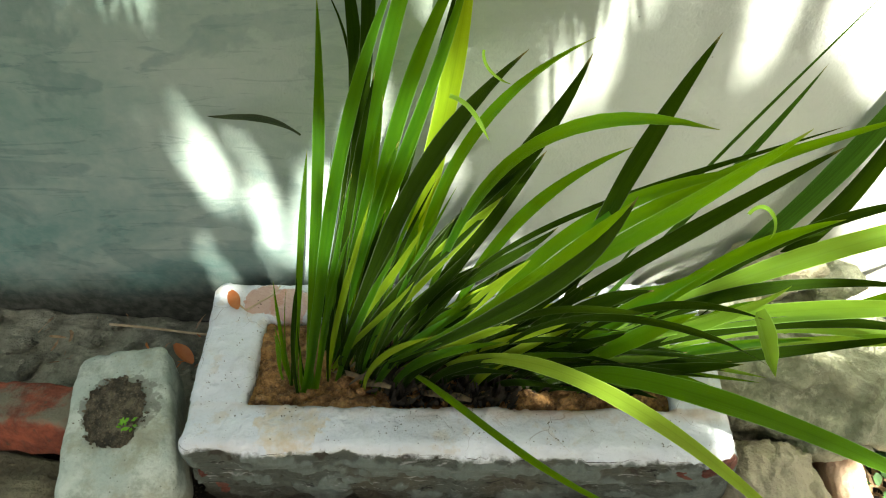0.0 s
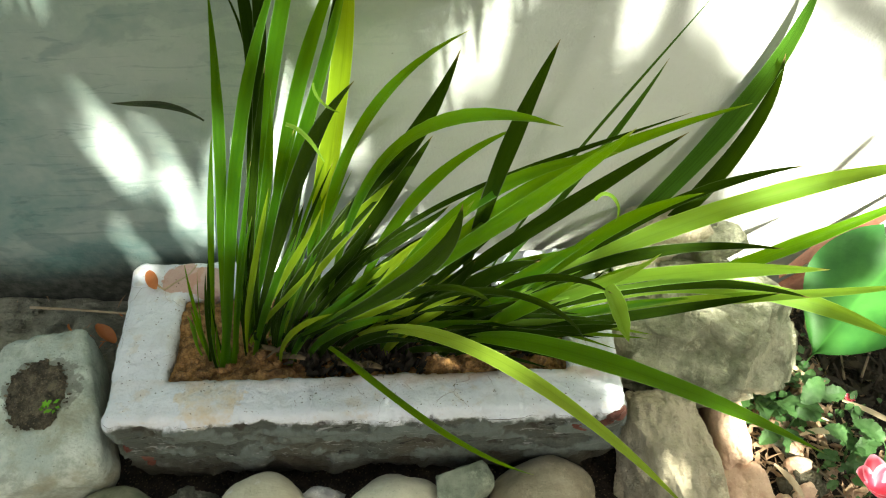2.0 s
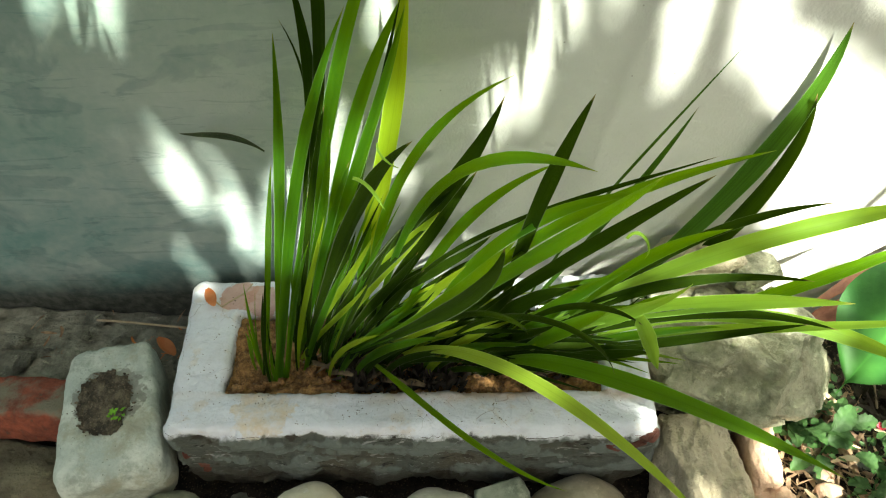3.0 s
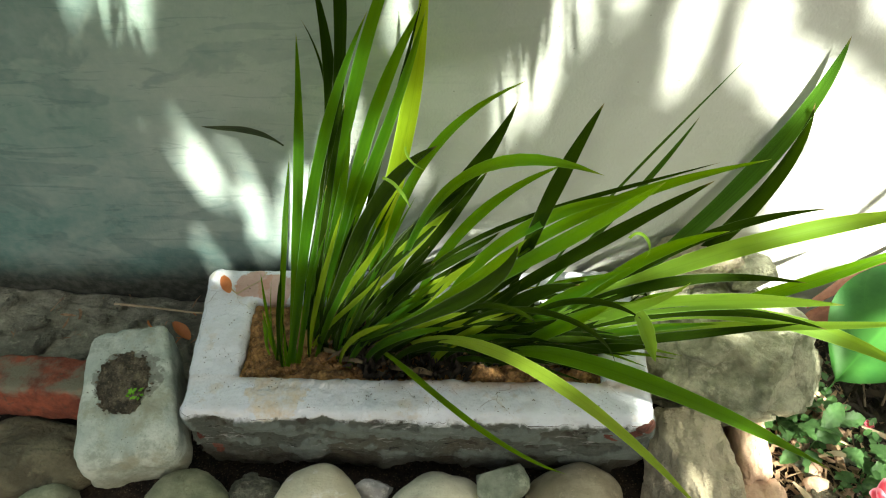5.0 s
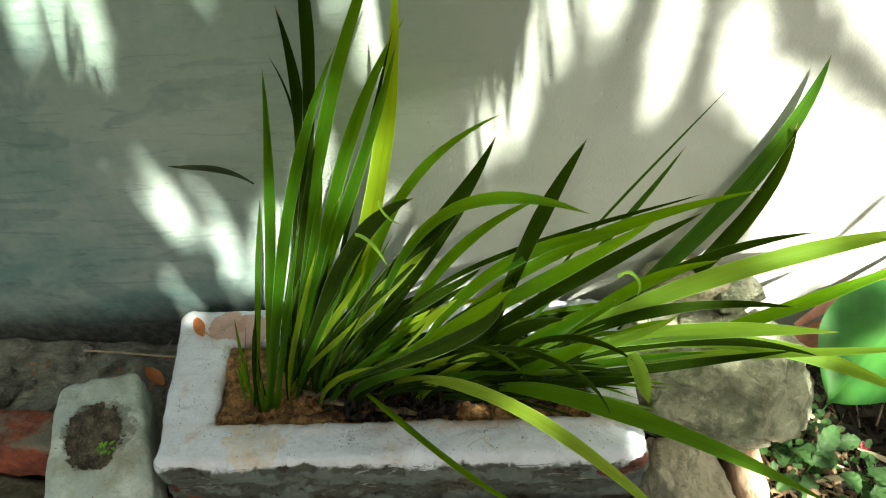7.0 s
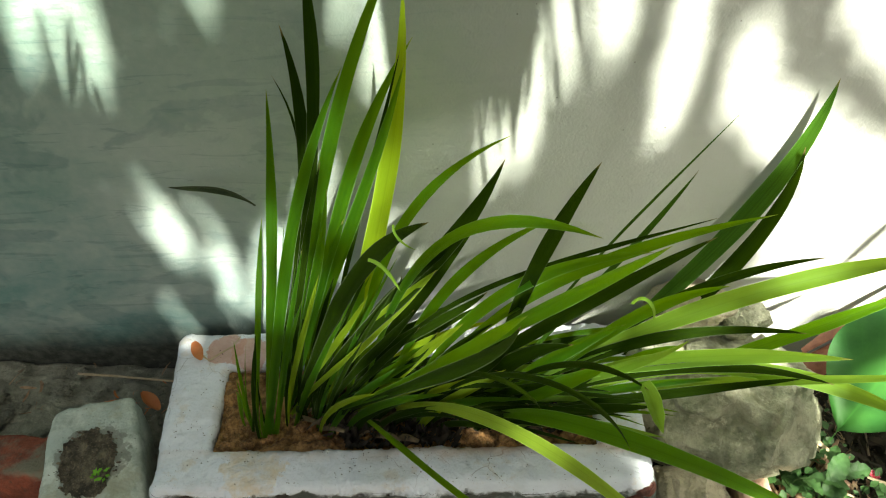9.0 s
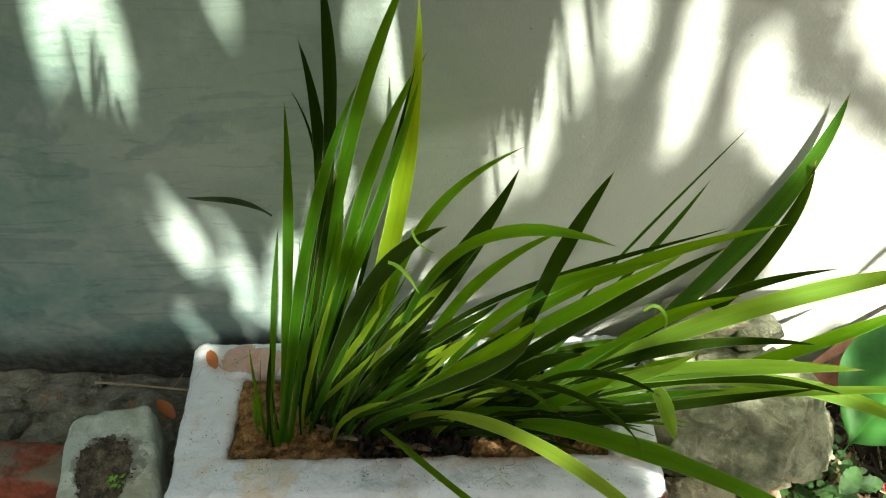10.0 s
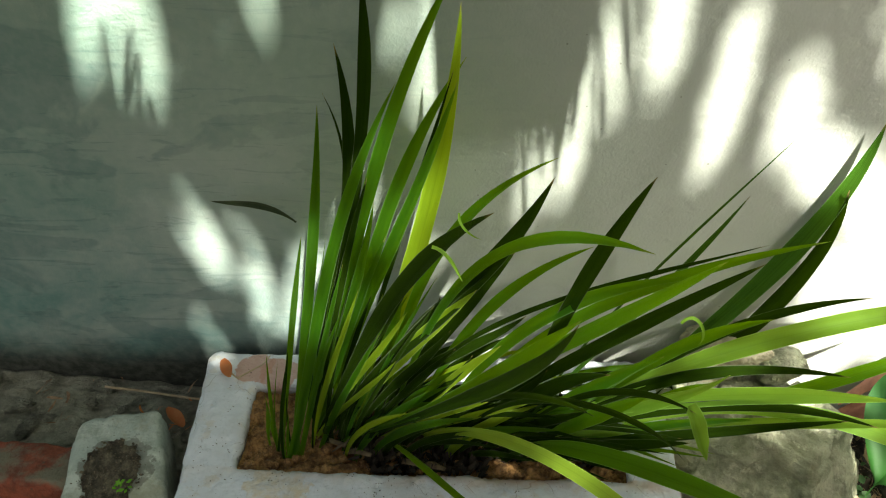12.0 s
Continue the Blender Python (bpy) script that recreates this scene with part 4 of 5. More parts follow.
def sprout():
    bm = bmesh.new()
    rng = random.Random(5)
    for i in range(15):
        a = i * 0.9 + rng.uniform(-0.3, 0.3)
        base = Vector((rng.uniform(-0.01, 0.012), rng.uniform(-0.008, 0.008), 0))
        out = Vector((math.cos(a), math.sin(a), 0.5)) * rng.uniform(0.006, 0.015)
        side = Vector((-math.sin(a), math.cos(a), rng.uniform(-0.6, 0.6))) * 0.0032
        v = [bm.verts.new(p) for p in (base, base + out * 0.5 + side, base + out, base + out * 0.5 - side)]
        bm.faces.new(v)
    return bm


part("sprout", placed(sprout(), BLOCK_POSE @ pose(0.024, -0.026, 0.082)), M_SPROUT, moss, "tiny bright green sprout")

PALE_MORTAR = stone_material("pale_mortar", (0.44, 0.45, 0.46), (0.62, 0.63, 0.64), (0.2, 0.2, 0.19), 20)
COBBLES = "river stones laid before the trough"
for x, y, z, sx, sy, sz, seed, lab in (
    (-0.020, -0.113, 0.010, 0.085, 0.085, 0.070, 1, "rounded olive-grey river stone before the trough"),
    (0.250, -0.118, 0.018, 0.095, 0.095, 0.075, 2, "large pale rounded river stone before the trough"),
    (0.490, -0.122, 0.018, 0.105, 0.095, 0.072, 3, "broad greenish-grey river stone before the trough"),
    (0.765, -0.098, 0.010, 0.105, 0.095, 0.070, 4, "smooth brown-grey river stone before the trough"),
    (-0.415, 0.000, -0.005, 0.170, 0.088, 0.068, 6, "rounded olive-brown stone beside the block"),
    (-0.330, -0.150, -0.015, 0.100, 0.075, 0.060, 11, "rounded mossy green stone beside the block"),
    (0.13, -0.30, -0.035, 0.10, 0.09, 0.065, 7, "rounded grey river stone in the second row"),
    (0.37, -0.31, -0.035, 0.11, 0.09, 0.065, 8, "rounded grey river stone in the second row"),
    (0.63, -0.30, -0.035, 0.11, 0.09, 0.065, 9, "rounded grey river stone in the second row"),
):
    stone("cobble", boulder((sx, sy, sz), seed, 5, lump=0.17, rough=0.02, chip=0.10 if seed == 6 else 0.05 if seed in (1, 11) else 0.012), pose(x, y, z, 0, 0, 4 if seed == 6 else seed * 23), M_BROWNCOBBLE if seed == 4 else M_EARTHSTONE if seed == 6 else M_MOSSYCOBBLE if seed in (1, 11) else M_COBBLE, lab, "stone", COBBLES)
stone("stone_chip", boulder((0.056, 0.045, 0.048), 21, 5, facets=7, lump=0.2, chip=0.06), pose(0.618, -0.055, 0.050, 10, 20, 30), M_GREENSTONE, "small angular blue-green stone wedged under the trough", "stone")
stone("mortar_lump", boulder((0.055, 0.045, 0.032), 22, 5, facets=4, rough=0.06, chip=0.2), pose(0.118, -0.075, 0.016), M_MORTAR, "grey lump of mortar between river stones", "stone")
stone("mortar_lump", boulder((0.040, 0.026, 0.022), 23, 4, facets=4, rough=0.06, chip=0.15), pose(0.358, -0.056, 0.012), PALE_MORTAR, "pale lump of mortar between river stones", "stone")

# the big rock and its neighbours at the end of the trough
stone("boulder", boulder((0.215, 0.235, 0.21), 31, 7, facets=16, lump=0.16, rough=0.03), pose(1.068, 0.235, 0.085, 0, 0, 20), M_ROCK, "large angular grey-green split rock against the wall", "rock")
stone("rock", boulder((0.082, 0.150, 0.13), 33, 6, facets=3, lump=0.12, rough=0.045, chip=0.12, square=4.0), pose(0.992, -0.035, -0.005, -4, 4, 4), M_BROWNROCK, "upright brown-grey rock below the boulder", "rock")
stone("rock", boulder((0.11, 0.07, 0.075), 35, 6, facets=6, lump=0.15, rough=0.06, chip=0.08), pose(1.02, 0.365, 0.235, 0, 0, 5), M_BROWNROCK, "lump of brown rubble lying at the wall behind the boulder", "rock")
stone("rock", boulder((0.06, 0.05, 0.035), 36, 5, facets=6, lump=0.15, rough=0.04, chip=0.08), pose(1.14, 0.36, 0.225, 0, 0, 15), M_ROCK, "grey stone fragment on the boulder by the wall", "rock")
stone("brick_piece", boulder((0.034, 0.095, 0.055), 37, 6, lump=0.1, rough=0.06, chip=0.09, square=5.0), pose(1.122, 0.060, 0.020, 0, 0, -2), M_PALEBRICK, "broken pale orange brick standing beside the rocks", "brick")
stone("brick_piece", boulder((0.052, 0.085, 0.060), 38, 6, lump=0.1, rough=0.06, chip=0.09, square=5.0), pose(1.128, -0.105, -0.012, 0, 0, 6), M_PALEBRICK, "broken pale pink brick standing beside the rocks", "brick")


# ---- left of the trough ----
def ledge():
    bm = box(-1.3, -0.03, 0.20, WALL - 0.002, -0.10, 0.033, 0.0, 0)
    bmesh.ops.subdivide_edges(bm, edges=bm.edges[:], cuts=40, use_grid_fill=True)
    for v in bm.verts:
        p = v.co.copy()
        v.co.z += (0.016 * noise.fractal(p * 9, 0.8, 2.1, 5) - (p.x + 0.15) * 0.085) * (1 if p.z > 0 else 0)
        if p.y < 0.3:
            v.co.y += 0.014 * noise.fractal(p * 12 + Vector((7, 0, 0)), 0.8, 2.1, 4)
    return bm


ledge_thing = thing("mortar_ledge", (-0.5, 0.3, -0.1), "crumbling mortar ledge along the foot of the wall", "ledge")
part("bed", ledge(), M_MORTAR, ledge_thing)
lumps = random.Random(31)
for i in range(26):
    lx = lumps.uniform(-0.85, -0.06)
    r = lumps.uniform(0.006, 0.026)
    part("mortar_lump", placed(boulder((r * 1.5, r, r * 0.6), 300 + i, 3, facets=6, lump=0.2, rough=0.22), pose(lx, lumps.uniform(0.215, 0.40), 0.038 - (lx + 0.15) * 0.085, 0, 0, lumps.uniform(0, 180))), M_MORTAR, ledge_thing)


def brick(x0, x1, y0, y1, z0, z1, seed):
    bm = box(x0, x1, y0, y1, z0, z1)
    bmesh.ops.subdivide_edges(bm, edges=bm.edges[:], cuts=16, use_grid_fill=True)
    c = Vector(((x0 + x1) / 2, (y0 + y1) / 2, (z0 + z1) / 2))
    half = Vector(((x1 - x0) / 2, (y1 - y0) / 2, (z1 - z0) / 2))
    for v in bm.verts:
        q = v.co - c
        n = Vector((q.x / half.x, q.y / half.y, q.z / half.z))
        k = (abs(n.x) ** 14 + abs(n.y) ** 9 + abs(n.z) ** 9) ** (1 / 10)
        v.co = c + q / max(k, 0.9)
    rough_up(bm, 0.006, 22, seed)
    return bm


tagged(part("brick", placed(brick(-0.135, 0.135, -0.055, 0.055, -0.045, 0.045, 3.0), pose(-0.392, 0.135, 0.075, -12, 0, -3)), M_WALLBRICK), "worn red brick lying below the mortar ledge", "brick", "bricks along the wall")
tagged(part("brick", placed(brick(-0.12, 0.12, -0.055, 0.055, -0.045, 0.045, 5.0), pose(-0.660, 0.140, 0.085, -10, 0, -2)), M_WALLBRICK), "worn red brick lying below the mortar ledge", "brick", "bricks along the wall")


def strip(points, width, lift=0.0):
    bm = bmesh.new()
    rows = []
    for i, p in enumerate(points):
        p = Vector(p)
        t = (Vector(points[min(i + 1, len(points) - 1)]) - Vector(points[max(i - 1, 0)])).normalized()
        side = t.cross(Vector((0, 0, 1))).normalized()
        w = width * (0.25 + math.sin(math.pi * (i + 0.3) / (len(points) - 0.4)))
        rows.append([bm.verts.new(p + side * a * w + Vector((0, 0, lift * w * (1 - abs(a))))) for a in (-1, 0, 1)])
    for r0, r1 in zip(rows, rows[1:]):
        for k in range(2):
            bm.faces.new((r0[k], r0[k + 1], r1[k + 1], r1[k]))
    return bm


tagged(part("dry_stalk", tube(bmesh.new(), [(-0.33, 0.385, 0.064), (-0.25, 0.38, 0.060), (-0.15, 0.37, 0.055), (-0.06, 0.36, 0.054), (-0.03, 0.358, 0.059)], 0.0030, 7, 0.7), M_STRAW), "pale dry stalk lying along the foot of the wall", "stalk")


def scraps(count, seed, x0, x1, y0, y1, z, size):
    """Torn strips of dry leaf, bent and twisted, with ragged ends."""
    bm = bmesh.new()
    rng = random.Random(seed)
    for _ in range(count):
        L = rng.uniform(0.3, 1.0) ** 1.5 * size * 1.5
        w = L * rng.uniform(0.05, 0.28)
        mm = pose(rng.uniform(x0, x1), rng.uniform(y0, y1), z + rng.uniform(0, 0.014), rng.gauss(0, 22), rng.gauss(0, 30), rng.uniform(0, 360))
        bend, twist = rng.uniform(-0.5, 0.5), rng.uniform(-1.2, 1.2)
        rows = []
        for q in (-0.5, -0.2, 0.15, 0.5):
            half = w * (0.5 - 0.5 * abs(q) * rng.uniform(0.3, 1.6))
            side = Vector((math.cos(twist * q), 0, math.sin(twist * q))) * max(half, 0.0006)
            mid = Vector((bend * L * (q * q - 0.12), q * L, 0.25 * L * abs(bend) * (0.25 - q * q)))
            rows.append([bm.verts.new(mm @ (mid - side)), bm.verts.new(mm @ (mid + side))])
        for r0, r1 in zip(rows, rows[1:]):
            bm.faces.new((r0[0], r0[1], r1[1], r1[0]))
    return bm


tagged(part("dry_scraps", scraps(60, 61, -0.75, -0.26, -0.12, 0.07, 0.005, 0.05), M_LITTER, smooth=False), "brown dry leaf scraps between the brick and the stones", "leaf litter", kind="stuff")


tagged(part("ledge_scraps", scraps(14, 63, -0.24, -0.05, 0.235, 0.36, 0.052, 0.035), M_PETAL, smooth=False), "orange-brown leaf crumbs on the mortar ledge", "leaf litter", kind="stuff")
tagged(part("ledge_scraps", scraps(22, 64, -0.75, -0.08, 0.22, 0.41, 0.060, 0.03), M_LITTER, smooth=False), "dry leaf crumbs along the mortar ledge", "leaf litter", kind="stuff")


# ---- small things on the trough ----
def petal(length, width, curl, seed):
    bm = bmesh.new()
    uvs = bm.loops.layers.uv.new("UVMap")
    rows, param = [], {}
    for i in range(11):
        s = i / 10
        w = width * math.sin(math.pi * (0.08 + 0.88 * s)) ** 0.8
        row = []
        for a in (-1, -0.75, -0.4, 0, 0.4, 0.75, 1):
            v = bm.verts.new((a * w, s * length, curl * (a * a * w + 0.5 * s * s * length) + 0.06 * width * noise.noise(Vector((a * 2, s * 4, seed)))))
            param[v] = (0.5 + a / 2, s)
            row.append(v)
        rows.append(row)
    for r0, r1 in zip(rows, rows[1:]):
        for k in range(6):
            f = bm.faces.new((r0[k], r0[k + 1], r1[k + 1], r1[k]))
            for lp in f.loops:
                lp[uvs].uv = param[lp.vert]
    return bm


fallen = thing("fallen_petal", (0.0, 0.32, 0.2), "curled orange fallen petal on a dry stem, lying on the rim", "petal")
part("petal", placed(petal(0.066, 0.0125, 0.15, 1), pose(-0.014, 0.352, 0.206, 3, 12, -148)), M_PETAL, fallen)
part("stem", tube(bmesh.new(), [(0.014, 0.312, 0.210), (0.032, 0.300, 0.206), (0.060, 0.312, 0.217), (0.082, 0.325, 0.222), (0.095, 0.345, 0.228)], 0.0024, 6, 0.6), M_STRAW, fallen)


tagged(part("fallen_leaf", placed(petal(0.055, 0.016, 0.6, 7), pose(-0.115, 0.285, 0.056, 10, 15, 60)), M_PETAL), "curled orange-brown dead leaf on the mortar ledge", "leaf")


def crumbs():
    bm = bmesh.new()
    rng = random.Random(11)
    for n in range(260):
        edge = rng.random()
        if n % 5 == 0:
            cx, cy = rng.uniform(0.1, 0.82), rng.uniform(0.015, 0.08)
        x, y = cx + rng.gauss(0, 0.02), min(0.082, max(0.012, cy + rng.gauss(0, 0.010)))
        if edge < 0.25:
            x, y = rng.uniform(0.0, 0.085), rng.uniform(0.02, 0.34)
        r = rng.uniform(0.0004, 0.0013)
        m = pose(x, y, 0.2015, rng.uniform(0, 90), rng.uniform(0, 90), 0) @ Matrix.Diagonal((r * rng.uniform(1, 2), r, r * 0.8, 1))
        bmesh.ops.create_icosphere(bm, subdivisions=1, radius=1, matrix=m)
    return bm


tagged(part("soil_crumbs", crumbs(), M_MOSS), "dark crumbs of soil scattered on the rim", "soil", kind="stuff")


def clods():
    bm = bmesh.new()
    rng = random.Random(12)
    for _ in range(240):
        x, y = rng.uniform(0.1, 0.8), rng.uniform(0.095, 0.28)
        if rng.random() < 0.35:
            x, y = rng.gauss(0.63, 0.06), rng.uniform(0.09, 0.13)
        r = 0.002 + 0.011 * rng.random() ** 2.5
        m = pose(x, y, 0.182 + r * 0.3, rng.uniform(0, 90), rng.uniform(0, 90), 0) @ Matrix.Diagonal((r * rng.uniform(1, 1.6), r, r * 0.8, 1))
        made = bmesh.ops.create_icosphere(bm, subdivisions=2, radius=1, matrix=m)["verts"]
        for v in made:
            v.co += noise.noise_vector(v.co * 170) * r * 0.45
    for x, y, r in ((0.262, 0.100, 0.018), (0.292, 0.106, 0.015), (0.235, 0.098, 0.012), (0.60, 0.110, 0.020), (0.64, 0.105, 0.022), (0.565, 0.108, 0.014), (0.675, 0.108, 0.016)):
        made = bmesh.ops.create_icosphere(bm, subdivisions=4, radius=1, matrix=Matrix.Translation((x, y, 0.180)) @ Matrix.Diagonal((r * 1.5, r * 0.9, r * 0.8, 1)))["verts"]
        for v in made:
            v.co += noise.noise_vector(v.co * 60) * r * 0.35 + noise.noise_vector(v.co * 190) * r * 0.16
    return bm


tagged(part("soil_clods", clods(), M_SOIL), "loose clods of brown soil among the leaf bases", "soil", kind="stuff")


def sheaths():
    bm = bmesh.new()
    rng = random.Random(14)
    for _ in range(46):
        x, y = rng.uniform(0.2, 0.75), rng.uniform(0.11, 0.25)
        a = rng.uniform(-40, 40)
        placed_bm = strip([(0, 0, 0), (0.02, 0.002, 0.006), (0.045, 0.0, 0.012), (0.07, -0.003, 0.010)], rng.uniform(0.003, 0.007), 0.6)
        m = pose(x, y, 0.188, 0, rng.uniform(-25, 5), a)
        for v in placed_bm.verts:
            v.co = m @ v.co
        me = bpy.data.meshes.new("tmp")
        placed_bm.to_mesh(me)
        placed_bm.free()
        bm.from_mesh(me)
        bpy.data.meshes.remove(me)
    return bm


tagged(part("dry_sheaths", sheaths(), M_OLDSHEATH), "brown dry leaf sheaths lying on the soil", "dry leaves", kind="stuff")


# ---- garden bed past the trough ----
def heart_leaf(length, width, droop):
    bm = bmesh.new()
    uvs = bm.loops.layers.uv.new("UVMap")
    n, m = 24, 12
    grid, param = [], {}
    for i in range(n + 1):
        s = i / n
        w = width * (math.sin(math.pi * min(1.0, s * 1.02 + 0.10)) ** 0.75) * (1.15 - 0.45 * s)
        row = []
        for j in range(-m, m + 1):
            a = j / m
            y = s * length - (0.16 * length * abs(a) ** 1.5 * (1 - s) ** 2)
            z = -droop * (s ** 2) * length + 0.10 * width * abs(a) ** 1.4 + 0.012 * math.sin(9 * s + 2 * a) * abs(a)
            v = bm.verts.new((a * w, y, z))
            param[v] = (0.5 + a / 2, s)
            row.append(v)
        grid.append(row)
    for r0, r1 in zip(grid, grid[1:]):
        for k in range(2 * m):
            f = bm.faces.new((r0[k], r0[k + 1], r1[k + 1], r1[k]))
            for lp in f.loops:
                lp[uvs].uv = param[lp.vert]
    return bm


ear = thing("elephant_ear", (1.55, 0.12, -0.02), "broad heart-shaped bright green leaves on stalks in the bed", "plant")
part("leaf", placed(heart_leaf(0.25, 0.120, 0.35), pose(1.450, 0.27, 0.250, -26, 0, 125)), M_EAR, ear)
part("leaf", placed(heart_leaf(0.30, 0.13, 0.5), pose(1.66, 0.26, 0.34, -20, 10, 170)), M_EAR, ear)
part("stalk", tube(bmesh.new(), [(1.55, 0.12, -0.02), (1.55, 0.17, 0.12), (1.51, 0.22, 0.22), (1.475, 0.27, 0.265)], 0.008, 8, 0.5), M_REDSTEM, ear, "reddish leaf stalk")
part("stalk", tube(bmesh.new(), [(1.56, 0.12, -0.02), (1.60, 0.17, 0.15), (1.64, 0.24, 0.29), (1.66, 0.26, 0.34)], 0.008, 8, 0.5), M_REDSTEM, ear, "reddish leaf stalk")


def litter(count, seed, size):
    """Crumpled bits of leaf and bark with uneven outlines."""
    bm = bmesh.new()
    rng = random.Random(seed)
    for _ in range(count):
        x, y = rng.uniform(1.14, 2.2), rng.uniform(-0.45, 0.40)
        if 1.33 < x < 1.56 and 0.0 < y < 0.22 and rng.random() < 0.85:
            continue
        L = size * (0.2 + 0.8 * rng.random() ** 2)
        slim = rng.uniform(0.10, 0.5)
        mm = pose(x, y, rng.uniform(-0.006, 0.022), rng.gauss(0, 28), rng.gauss(0, 28), rng.uniform(0, 360))
        count_v = rng.randint(5, 8)
        mid = bm.verts.new(mm @ Vector((0, 0, -L * rng.uniform(-0.1, 0.15))))
        ring = []
        for k in range(count_v):
            a = 6.283 * (k + rng.uniform(-0.3, 0.3)) / count_v
            q = L * rng.uniform(0.28, 0.6)
            ring.append(bm.verts.new(mm @ Vector((math.cos(a) * q, math.sin(a) * q * slim, rng.uniform(-0.1, 0.22) * L))))
        for k in range(count_v):
            bm.faces.new((mid, ring[k], ring[(k + 1) % count_v]))
    return bm


def weeds(count, seed):
    """Small soft green leaves of creeping weeds, too many to tell apart."""
    bm = bmesh.new()
    rng = random.Random(seed)
    for _ in range(count):
        c = rng.choice(((1.22, 0.15), (1.23, 0.08), (1.36, 0.05), (1.33, -0.06), (1.45, -0.03), (1.29, 0.20)))
        L = rng.uniform(0.010, 0.026)
        mm = pose(c[0] + rng.gauss(0, 0.030), c[1] + rng.gauss(0, 0.032), rng.uniform(0.012, 0.055), rng.gauss(10, 30), rng.gauss(0, 30), rng.uniform(0, 360))
        p = [bm.verts.new(mm @ Vector(v)) for v in ((0, 0, 0), (0.32 * L, 0.35 * L, 0.05 * L), (0.25 * L, 0.75 * L, 0.0), (0, L, -0.15 * L), (-0.25 * L, 0.75 * L, 0.0), (-0.32 * L, 0.35 * L, 0.05 * L), (0, 0.5 * L, -0.08 * L))]
        for k in range(6):
            bm.faces.new((p[6], p[k], p[(k + 1) % 6]))
    return bm


tagged(part("weeds", weeds(330, 93), M_HERB), "creeping soft green weeds among dry leaves", "weeds", kind="stuff")
tagged(part("bark_scraps", scraps(520, 47, 1.16, 1.36, -0.25, 0.33, 0.004, 0.040), M_LITTER, smooth=False), "shredded brown bark and leaf crumbs on the bed", "leaf litter", kind="stuff")
# Near-black scraps added to fill the dark hollow with shade.
tagged(part("shade_scraps", scraps(420, 49, 1.32, 1.62, -0.02, 0.30, 0.004, 0.055), M_SHADELEAF, smooth=False), "near-black leaf scraps added as shade under the broad-leaved plant", "leaf litter", kind="stuff")
tagged(part("leaf_litter", litter(2600, 41, 0.040), M_LITTER, smooth=False), "dry brown leaves and bark scraps covering the bed", "leaf litter", kind="stuff")


def herb_leaf(length, width, seed):
    """A soft lobed leaf with a ruffled edge, drooping to its tip."""
    bm = bmesh.new()
    rng = random.Random(seed)
    ph = rng.uniform(0, 6)
    rows = []
    for i in range(19):
        s = i / 18
        w = width * math.sin(math.pi * (0.05 + 0.93 * s)) ** 0.7 * (1 + 0.09 * math.sin(23 * s + ph) + 0.06 * math.sin(41 * s + 2 * ph))
        row = []
        for j in range(-4, 5):
            a = j / 4
            z = -0.45 * s * s * length + 0.22 * abs(a) * w + 0.10 * width * a * a * math.sin(26 * s + ph + 2 * a)
            row.append(bm.verts.new((a * w, s * length + 0.12 * w * abs(a), z)))
        rows.append(row)
    for r0, r1 in zip(rows, rows[1:]):
        for k in range(8):
            bm.faces.new((r0[k], r0[k + 1], r1[k + 1], r1[k]))
    return bm


def herb(x, y, seed, leaves=9, size=0.05):
    base = Vector((x, y, -0.01))
    ob = thing("low_herb", base, "small soft pale green lobed herb among dry leaves", "plant", "herbs in the bed")
    rng = random.Random(seed)
    for i in range(leaves):
        a = i * 2.4 + rng.uniform(-0.4, 0.4)
        r = rng.uniform(0.004, 0.035)
        h = rng.uniform(0.03, 0.085)
        m = Matrix.Translation(base + Vector((math.cos(a) * r, math.sin(a) * r, h))) @ pose(0, 0, 0, rng.uniform(-10, 40), rng.uniform(-25, 25), math.degrees(a) - 90)
        bm = herb_leaf(size * rng.uniform(0.8, 1.5), size * rng.uniform(0.30, 0.45), seed * 7 + i)
        blade = part("leaf", placed(bm, m), M_HERB, ob)
        part("stalk", tube(bmesh.new(), [base, base + Vector((math.cos(a) * r * 0.6, math.sin(a) * r * 0.6, h * 0.8)), m @ Vector((0, 0.002, 0))], 0.0013, 5, 0.6), M_HERB, blade)
    return ob


for i, (hx, hy) in enumerate(((1.215, 0.150), (1.205, 0.095), (1.245, 0.055), (1.285, 0.105), (1.330, -0.015), (1.400, -0.030))):
    herb(hx, hy, 50 + i, 5 + i % 2, 0.040 + 0.006 * (i % 3))

for i, (x0, y0, x1, y1, lift) in enumerate(((1.205, 0.205, 1.300, 0.150, 0.05), (1.225, 0.185, 1.320, 0.165, 0.045), (1.255, 0.02, 1.335, 0.055, 0.03), (1.36, 0.10, 1.46, 0.05, 0.03), (1.19, -0.02, 1.23, -0.10, 0.03))):
    pts = [(x0 + (x1 - x0) * q, y0 + (y1 - y0) * q + 0.01 * math.sin(3 * q + i), 0.015 + lift * (0.6 + math.sin(3.1 * q) * 0.5) * (1.15 - q * 0.7)) for q in (0, 0.2, 0.4, 0.6, 0.8, 1.0)]
    tagged(part("dry_strand", strip(pts, 0.0055, 0.5), M_STRAW), "pale dry leaf strand lying across the weeds", "dry leaf", "strands in the bed")


